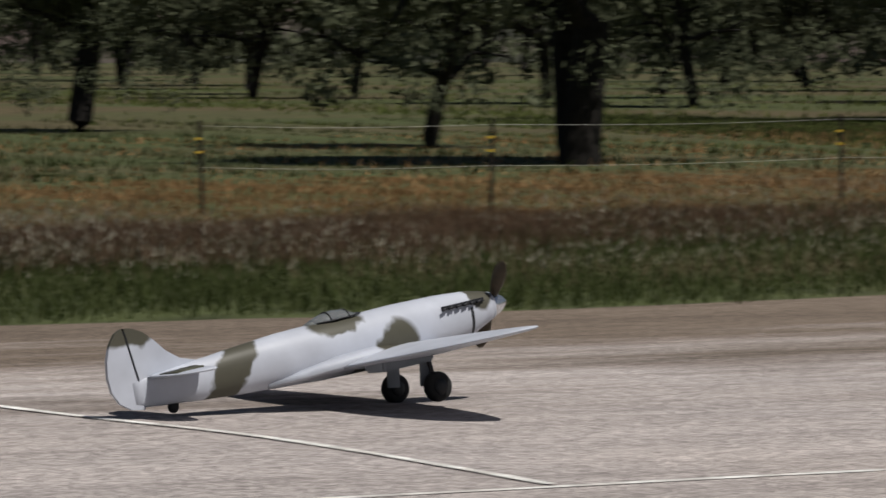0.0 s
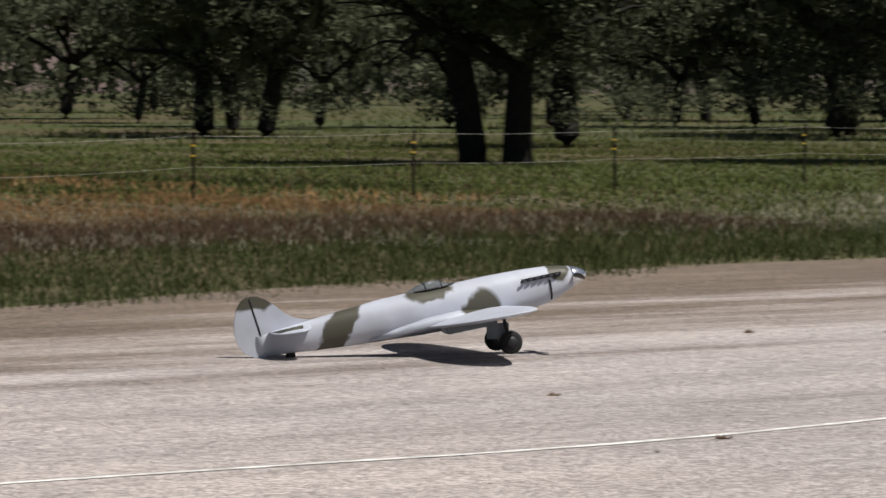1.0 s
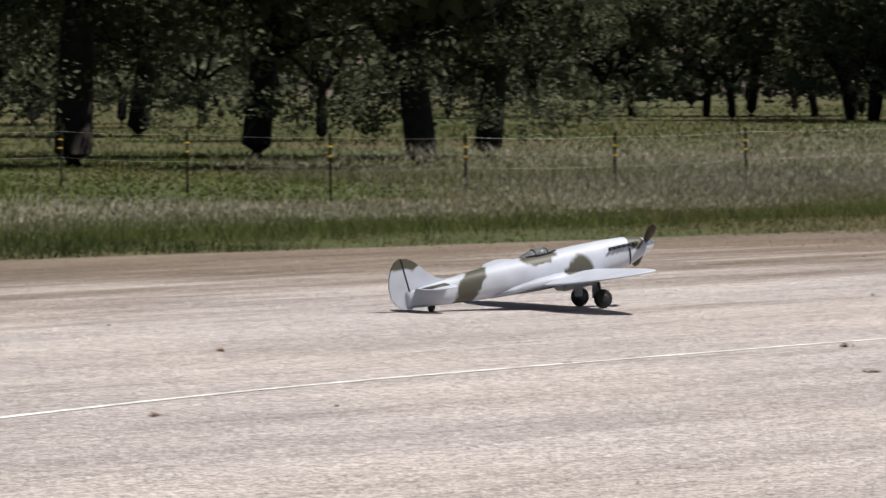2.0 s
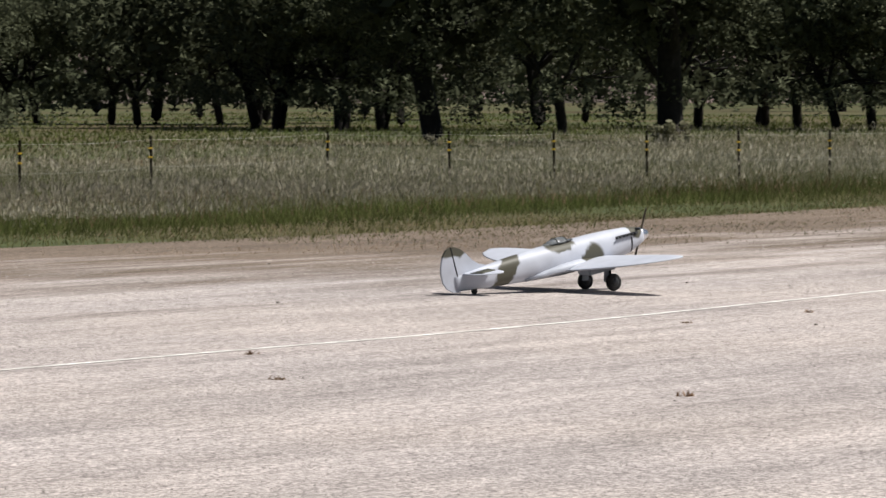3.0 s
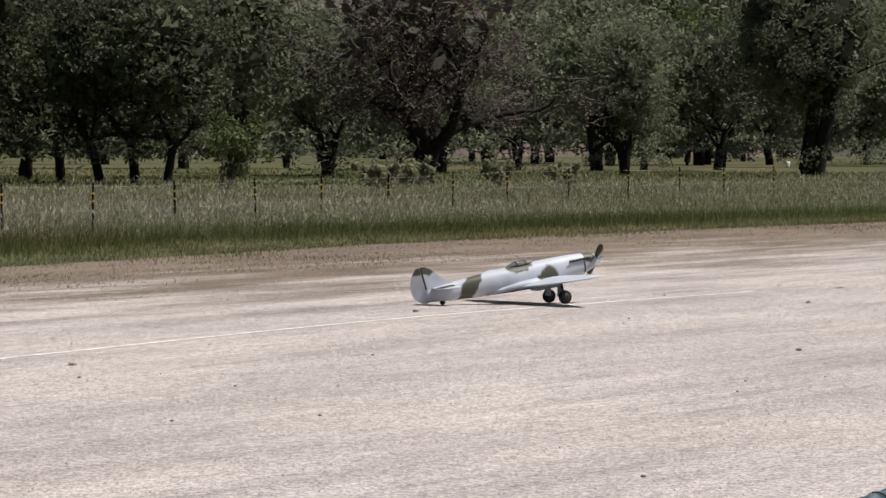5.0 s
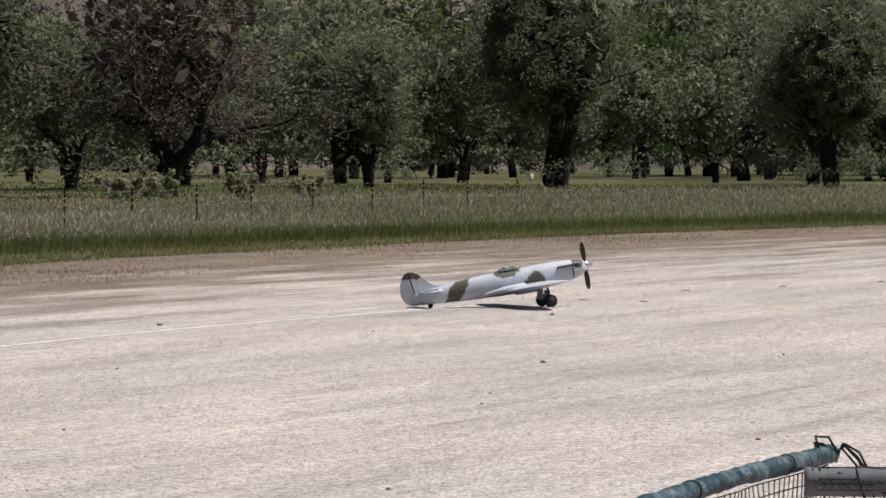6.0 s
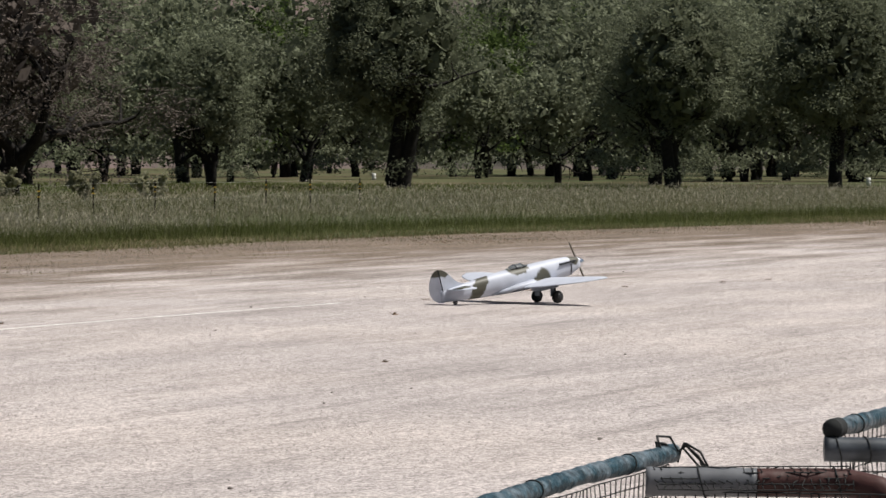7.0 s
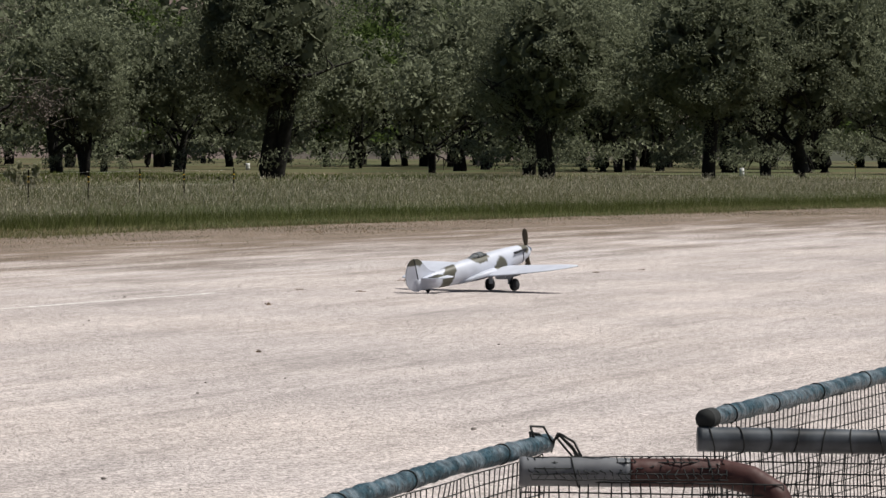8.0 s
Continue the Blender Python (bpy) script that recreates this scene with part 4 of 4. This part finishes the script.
        bm = loft(bmesh.new(), [[(s, side * (section(s)[2] + 0.003), 0.064), (s, side * (section(s)[2] + 0.004), 0.040), (s, side * (section(s)[2] - 0.02), 0.040), (s, side * (section(s)[2] - 0.02), 0.064)] for s in (0.25, 0.36, 0.48, 0.60)])
        air("exhaust_slot", bm, M_DARK, root, "dark exhaust slot", smooth=False)
        bm = bmesh.new()
        rows = []
        for k in range(7):
            z = 0.02 - 0.027 * k
            hw2 = section(0.36)[2]
            t0, b0, _ = section(0.36)
            mid, half = (t0 + b0) / 2, (t0 - b0) / 2
            yy = hw2 * math.sqrt(max(0.02, 1 - ((z - mid) / half) ** 2)) ** 0.85
            rows.append([(0.352, side * (yy + 0.004), z), (0.37, side * (yy + 0.005), z), (0.37, side * (yy - 0.01), z), (0.352, side * (yy - 0.01), z)])
        air("cowling_gap", loft(bm, rows), M_DARK, root, "dark cowling gap", smooth=False)
    # cockpit
    bm = bmesh.new()
    loft(bm, [[(s, w * math.cos(6.28318 * i / 14), z + 0.01 * math.sin(6.28318 * i / 14)) for i in range(14)] for s, w, z in ((1.16, 0.03, 0.132), (1.24, 0.07, 0.134), (1.4, 0.078, 0.132), (1.52, 0.055, 0.130))])
    air("cockpit_opening", bm, M_DARK, root, "dark open cockpit")
    bm = bmesh.new()
    rings = []
    for s, w, h in ((1.19, 0.05, 0.006), (1.24, 0.064, 0.032), (1.29, 0.07, 0.054), (1.37, 0.07, 0.060), (1.46, 0.062, 0.048), (1.53, 0.045, 0.026), (1.58, 0.03, 0.006)):
        rings.append([(s, w * math.cos(math.pi * i / 12), 0.128 + h * math.sin(math.pi * i / 12)) for i in range(13)])
    rows = [[bm.verts.new(p) for p in r] for r in rings]
    for r, q in zip(rows, rows[1:]):
        for k in range(12):
            bm.faces.new((r[k], r[k + 1], q[k + 1], q[k]))
    canopy = air("canopy", bm, M_GLASS, root, "clear bubble canopy")
    for s, w, h in ((1.28, 0.071, 0.051), (1.42, 0.067, 0.056)):
        bm = tube(bmesh.new(), [(s, w * math.cos(math.pi * i / 10), 0.129 + h * math.sin(math.pi * i / 10)) for i in range(11)], 0.005, 5)
        air("canopy_frame", bm, M_DARK, canopy, "dark canopy frame")
    # undercarriage
    for side in (1, -1):
        y = side * 0.24
        bm = bmesh.new()
        tube(bm, [(-0.06, side * 0.19, 0.35), (-0.03, side * 0.215, 0.22), (0.0, y - side * 0.03, 0.10)], [0.016, 0.014, 0.012], 8)
        leg = part("gear_leg", bm, M_DARK, root, "dark undercarriage leg")
        bm = bmesh.new()
        box(bm, -0.045, side * 0.185, 0.175, 0.09, 0.012, 0.15, 0.004)
        part("leg_cover", bm, M_UNDER, leg, "grey wheel leg cover", smooth=False)
        bm = bmesh.new()
        loft(bm, [[(r * math.cos(6.28318 * i / 24), w, r * math.sin(6.28318 * i / 24)) for i in range(24)] for w, r in
                  ((-0.036, 0.05), (-0.036, 0.072), (-0.028, 0.086), (-0.012, 0.093), (0.012, 0.093), (0.028, 0.086), (0.036, 0.072), (0.036, 0.05))])
        wheel = part("main_wheel", bm, M_BLACK, root, "fat black rubber tyre")
        for s2 in (1, -1):
            bm = loft(bmesh.new(), [[(r * math.cos(6.28318 * i / 16), s2 * w, r * math.sin(6.28318 * i / 16)) for i in range(16)] for w, r in ((0.034, 0.05), (0.042, 0.045), (0.046, 0.015), (0.047, 0.004))])
            part("hub_cap", bm, M_DARK, wheel, "dark wheel hub")
        wheel.location = (0, y, 0.095)
    bm = tube(bmesh.new(), [(-1.665, 0, 0.14), (-1.69, 0, 0.08), (-1.715, 0, 0.035)], [0.012, 0.010, 0.008], 7)
    part("tail_leg", bm, M_DARK, root, "dark tail wheel leg")
    bm = bmesh.new()
    loft(bm, [[(r * math.cos(6.28318 * i / 18), w, r * math.sin(6.28318 * i / 18)) for i in range(18)] for w, r in ((-0.016, 0.018), (-0.016, 0.03), (0, 0.04), (0.016, 0.03), (0.016, 0.018))])
    tw = part("tail_wheel", bm, M_BLACK, root, "small black tail wheel")
    tw.location = (-1.715, 0, 0.04)
    return root, spinner_me, rudder


plane, propeller, rudder = build_aeroplane()

# ---- small things on the runway ----
rs = random.Random(9)


def weed(x, y, s):
    rng = np.random.default_rng(int(abs(x * 91 + y * 37)))
    bm = bmesh.new()
    for k in range(16):
        a = rng.uniform(0, 6.283)
        d = Vector((math.cos(a), math.sin(a), rng.uniform(0.3, 1.4))).normalized() * s * rng.uniform(0.5, 1)
        w = Vector((-math.sin(a), math.cos(a), 0)) * 0.012
        o = Vector((rng.normal(0, 0.03), rng.normal(0, 0.03), 0.0))
        bm.faces.new([bm.verts.new(p) for p in (o - w, o + w, o + d)])
    ob = part("weed", bm, M_RUST, None, smooth=False)
    ob.location = (x, y, 0.02)
    return tagged(ob, "small dry brown weed growing in the runway", "weed", "weeds on the runway")


WEEDS = [(-8.73, 26.43), (-7.16, 29.24), (-11, 29.61), (-3.4, 37.61), (-5.32, 35.1), (-2.9, 34.33), (0.15, 32.59), (0.2, 42.78), (1.4, 44.83), (6.21, 58.67), (13.57, 67.68), (14.29, 66.73),
         (11.86, 61.39), (9.05, 47.43), (16.11, 72.11), (18.15, 73.82), (20.5, 76.41), (21.73, 77.85), (-8.36, 36.38), (-12.17, 37.59)]
for x, y in WEEDS:
    weed(x, y, rs.uniform(0.03, 0.075))


def stone(x, y, s):
    bm = bmesh.new()
    bmesh.ops.create_icosphere(bm, subdivisions=2, radius=s)
    for v in bm.verts:
        v.co *= 1 + 0.35 * noise.noise(v.co * 3 / s * 0.3 + Vector((x, y, 0)))
        v.co.z *= 0.6
    ob = part("stone", bm, M_STONE, None)
    ob.location = (x, y, 0.02 + s * 0.3)
    return tagged(ob, "small dark stone lying on the gravel", "stone", "stones on the runway")


for k in range(60):
    y = rs.uniform(16, 84)
    x = rs.uniform(-0.31, 0.29) * y + 0.07 * y - 4
    if signed((x, y), EDGE[::4]) < -2:
        stone(x, y, rs.uniform(0.008, 0.02))


def barrel(x, y):
    """A small white object of unknown kind, given a ribbed barrel's shape."""
    prof = ((0.24, 0.0), (0.27, 0.03), (0.28, 0.26), (0.295, 0.29), (0.28, 0.32), (0.28, 0.56), (0.295, 0.59), (0.28, 0.62), (0.27, 0.85), (0.22, 0.9), (0.03, 0.9))
    bm = loft(bmesh.new(), [[(r * math.cos(6.28318 * i / 16), r * math.sin(6.28318 * i / 16), z) for i in range(16)] for r, z in prof])
    ob = part("barrel", bm, M_WHITE, None)
    ob.matrix_basis = pose(x, y, 0) @ Matrix.Scale(0.65, 4)
    return tagged(ob, "small white object standing among the distant oaks", "barrel")


barrel(72.96, 386.93)
barrel(98.09, 324.43)


# ---- the net barrier by the camera ----
def cords(name, corners, nx, ny, r, sag, parent):
    """A knotted net between four corners."""
    a, b, c, d = [Vector(p) for p in corners]
    bm = bmesh.new()

    def at_uv(u, v):
        p = (a * (1 - u) + b * u) * (1 - v) + (d * (1 - u) + c * u) * v
        p += Vector((0.02 * noise.noise((u * 9, v * 9, 1)), 0.03 * noise.noise((u * 7, v * 7, 2)), -sag * math.sin(math.pi * u) * v))
        return p
    for i in range(nx + 1):
        tube(bm, [at_uv(i / nx, j / 10) for j in range(11)], r, 4, caps=False)
    for j in range(ny + 1):
        tube(bm, [at_uv(i / 14, j / ny) for i in range(15)], r, 4, caps=False)
    return part(name, bm, M_NET, parent, "black knotted netting")


def sleeve(name, pts, r, material, parent, label, wraps=0):
    """A padded or bare pipe, with dark cord turns round it."""
    fine = []
    for a, b in zip(pts, pts[1:]):
        fine += [Vector(a).lerp(Vector(b), k / 22) for k in range(22)]
    fine.append(Vector(pts[-1]))
    wob = 0.20 if material == M_FOAM else 0.03
    fine = [p + Vector((0, 0, 0.25 * wob * r * noise.noise(p * 9))) for p in fine]
    bm = tube(bmesh.new(), fine, [r * (1 + wob * noise.noise(p * 14) + 0.4 * wob * noise.noise(p * 37)) for p in fine], 14)
    ob = part(name, bm, material, parent, label)
    if wraps:
        p = [Vector(q) for q in pts]
        for k in range(wraps):
            u = (k + 0.5) / wraps * (len(p) - 1)
            i = min(int(u), len(p) - 2)
            c = p[i].lerp(p[i + 1], u - i)
            d = (p[i + 1] - p[i]).normalized()
            a = d.cross(Vector((0, 0, 1))).normalized()
            b = d.cross(a)
            ring = [c + (a * math.cos(6.28318 * q / 14) + b * math.sin(6.28318 * q / 14)) * (r + 0.002) + d * 0.012 * math.sin(6.28318 * q / 14 + k) for q in range(15)]
            part("tie", tube(bmesh.new(), ring, 0.0026, 5, caps=False), M_NET, ob, "dark cord tied round the pipe")
    return ob


net_a = tagged(new("net_frame"), "pipe frame in blue-grey foam with black netting", "net barrier", "net barriers by the runway")
sleeve("foam_rail", [(2.16, 11.642, 1.185), (2.522, 12.348, 1.195), (2.713, 12.72, 1.203), (3.195, 13.583, 1.225), (3.708, 14.443, 1.234)], 0.030, M_FOAM, net_a, "foam-wrapped rail", 4)
sleeve("grey_pipe", [(3.53, 14.081, 1.171), (3.869, 13.993, 1.169)], 0.047, M_PVC, net_a, "weathered grey plastic pipe", 1)
sleeve("red_pipe", [(3.869, 13.992, 1.169), (4.035, 13.961, 1.168), (4.149, 13.935, 1.168), (4.227, 13.874, 1.15), (4.29, 13.81, 1.105), (4.326, 13.779, 1.02), (4.337, 13.769, 0.4), (4.337, 13.769, -0.05)], 0.046, M_REDPIPE, net_a, "dark red taped bend", 2)
sleeve("near_post", [(2.16, 11.642, 1.19), (2.15, 11.641, 0.6), (2.15, 11.641, -0.05)], 0.03, M_DARKPIPE, net_a, "dark support post")
cords("netting", [(2.211, 11.717, 1.17), (3.693, 14.418, 1.20), (3.713, 14.462, 0.1), (2.17, 11.657, 0.1)], 56, 26, 0.0022, 0.02, net_a)
cords("netting", [(3.53, 14.081, 1.14), (4.306, 13.774, 1.14), (4.337, 13.769, 0.1), (3.551, 14.085, 0.1)], 26, 30, 0.0025, 0.02, net_a)
cords("netting", [(3.551, 14.065, 1.216), (4.149, 13.922, 1.222), (4.15, 13.856, 1.15), (3.551, 13.999, 1.15)], 24, 4, 0.002, 0.0, net_a)
KNOT = [Vector(p) for p in [(3.632, 14.326, 1.25), (3.631, 14.339, 1.30), (3.672, 14.374, 1.292), (3.723, 14.424, 1.25), (3.734, 14.373, 1.285), (3.775, 14.368, 1.24), (3.796, 14.346, 1.20)]]
bm = bmesh.new()
for k in range(4):
    tube(bm, [p + Vector((0.022 * noise.noise(p * 30 + Vector((k, 0, 0))), 0.03 * (k - 1.5) / 2, -0.012 * k + 0.02 * noise.noise(p * 25 + Vector((0, k, 3))))) for p in KNOT], 0.0042, 6)
part("rope_knot", bm, M_NET, net_a, "knotted dark green rope")
net_b = tagged(new("net_frame"), "second pipe frame with foam rail and torn netting", "net barrier", "net barriers by the runway")
sleeve("foam_rail", [(4.451, 15.128, 1.266), (5.065, 16.12, 1.276), (5.847, 17.366, 1.296), (7.126, 19.365, 1.328)], 0.032, M_FOAM, net_b, "foam-wrapped rail", 6)
sleeve("end_cap", [(4.446, 15.120, 1.266), (4.488, 15.188, 1.267)], 0.036, M_NET, net_b, "black taped end of the rail")
sleeve("dark_pipe", [(4.422, 15.131, 1.197), (4.738, 15.075, 1.192), (5.06, 15.023, 1.186), (5.919, 14.922, 1.168)], 0.043, M_DARKPIPE, net_b, "weathered dark pipe", 10)
sleeve("end_post", [(5.919, 14.922, 1.17), (5.919, 14.922, 0.6), (5.919, 14.922, -0.05)], 0.03, M_DARKPIPE, net_b, "dark support post")
sleeve("far_post", [(7.125, 19.364, 1.30), (7.125, 19.364, 0.6), (7.125, 19.364, -0.05)], 0.03, M_DARKPIPE, net_b, "dark support post")
cords("netting", [(4.472, 15.151, 1.24), (7.073, 19.279, 1.30), (7.104, 19.326, 0.1), (4.472, 15.151, 0.1)], 84, 28, 0.0022, 0.02, net_b)
cords("netting", [(4.441, 15.125, 1.16), (5.898, 14.922, 1.13), (5.919, 14.922, 0.1), (4.451, 15.133, 0.1)], 36, 28, 0.0025, 0.02, net_b)


# ---- what moves ----
PLANE_ROWS = [(0, -16.80, 22.50, 20.3, 0.5, 0.01), (0.2, -16.21, 24.69, 25.7, 0.2, 0.015), (0.5, -15.15, 28.00, 34.1, -0.3, 0.02), (0.8, -14.06, 31.78, 46.1, -0.8, 0.015), (1, -13.01, 33.89, 55.0, -1.2, 0.015),
              (1.2, -12.19, 37.14, 60.8, -0.6, 0), (2.3, -4.25, 45.36, 50.6, 0, 0), (2.5, -3.15, 46.64, 49.6, 0, 0), (2.9, -1.19, 49.04, 49.6, 0, 0), (3.5, 1.67, 53.53, 51.0, 0, 0),
              (4.2, 4.82, 57.41, 57.3, 0, 0), (4.5, 6.18, 58.98, 61.8, 0, 0), (4.7, 7.10, 60.04, 65.2, 0, 0), (5.8, 11.72, 64.40, 83.9, 0, 0), (6, 12.44, 64.78, 85.4, 0, 0),
              (6.5, 13.95, 65.40, 86.0, 0, 0), (7, 15.06, 66.06, 63.8, 0, 0), (7.5, 15.77, 66.66, 60.3, 0, 0), (8, 16.52, 67.00, 53.4, 0, 0)]
PROP = [(0, 140), (0.2, 110), (0.5, 172), (0.8, 95), (1.0, 92), (1.2, 95), (2.3, 95), (2.5, 150), (2.9, 110), (3.5, 0), (4.2, 80), (4.5, 0), (4.7, -15), (5.8, -30), (6.0, 0), (6.5, 8), (7.0, 25), (7.5, 85), (8.0, 0)]


RUDDER = [(0, 0), (2.3, 4), (4.5, 4), (4.7, 6), (5.8, 24), (6.5, 24), (7.0, 20), (7.5, 18), (8.0, 20)]
HINGE = pose(2.885 * LONG, 0, 0.1, 0, 9.1, 0)


def motions():
    walk(plane, [(t, pose(x, y, 0.02 + z) @ pose(0, 0, 0, 0, 0, 90 - az) @ pose(0, 0, 0, -max(0.0, 5.0 - 5.0 * t), p, 0)) for t, x, y, az, p, z in PLANE_ROWS])
    rows, total = [(0, PROP[0][1])], PROP[0][1]
    for (t0, a0), (t1, a1) in zip(PROP, PROP[1:]):
        n = max(1, round((t1 - t0) * 10))
        turn = (a1 - a0) % 180
        while turn / n < 38:
            turn += 180
        if turn / n > 80:
            turn -= 180
        for k in range(1, n + 1):
            rows.append((round(t0 + (t1 - t0) * k / n, 3), total + turn * k / n))
        total += turn
    walk(propeller, [(t, AIR @ pose(0, 0, 0, a, 0, 0)) for t, a in rows])
    walk(rudder, [(t, AIR @ HINGE @ pose(0, 0, 0, 0, 0, -a) @ HINGE.inverted()) for t, a in RUDDER])


motions()
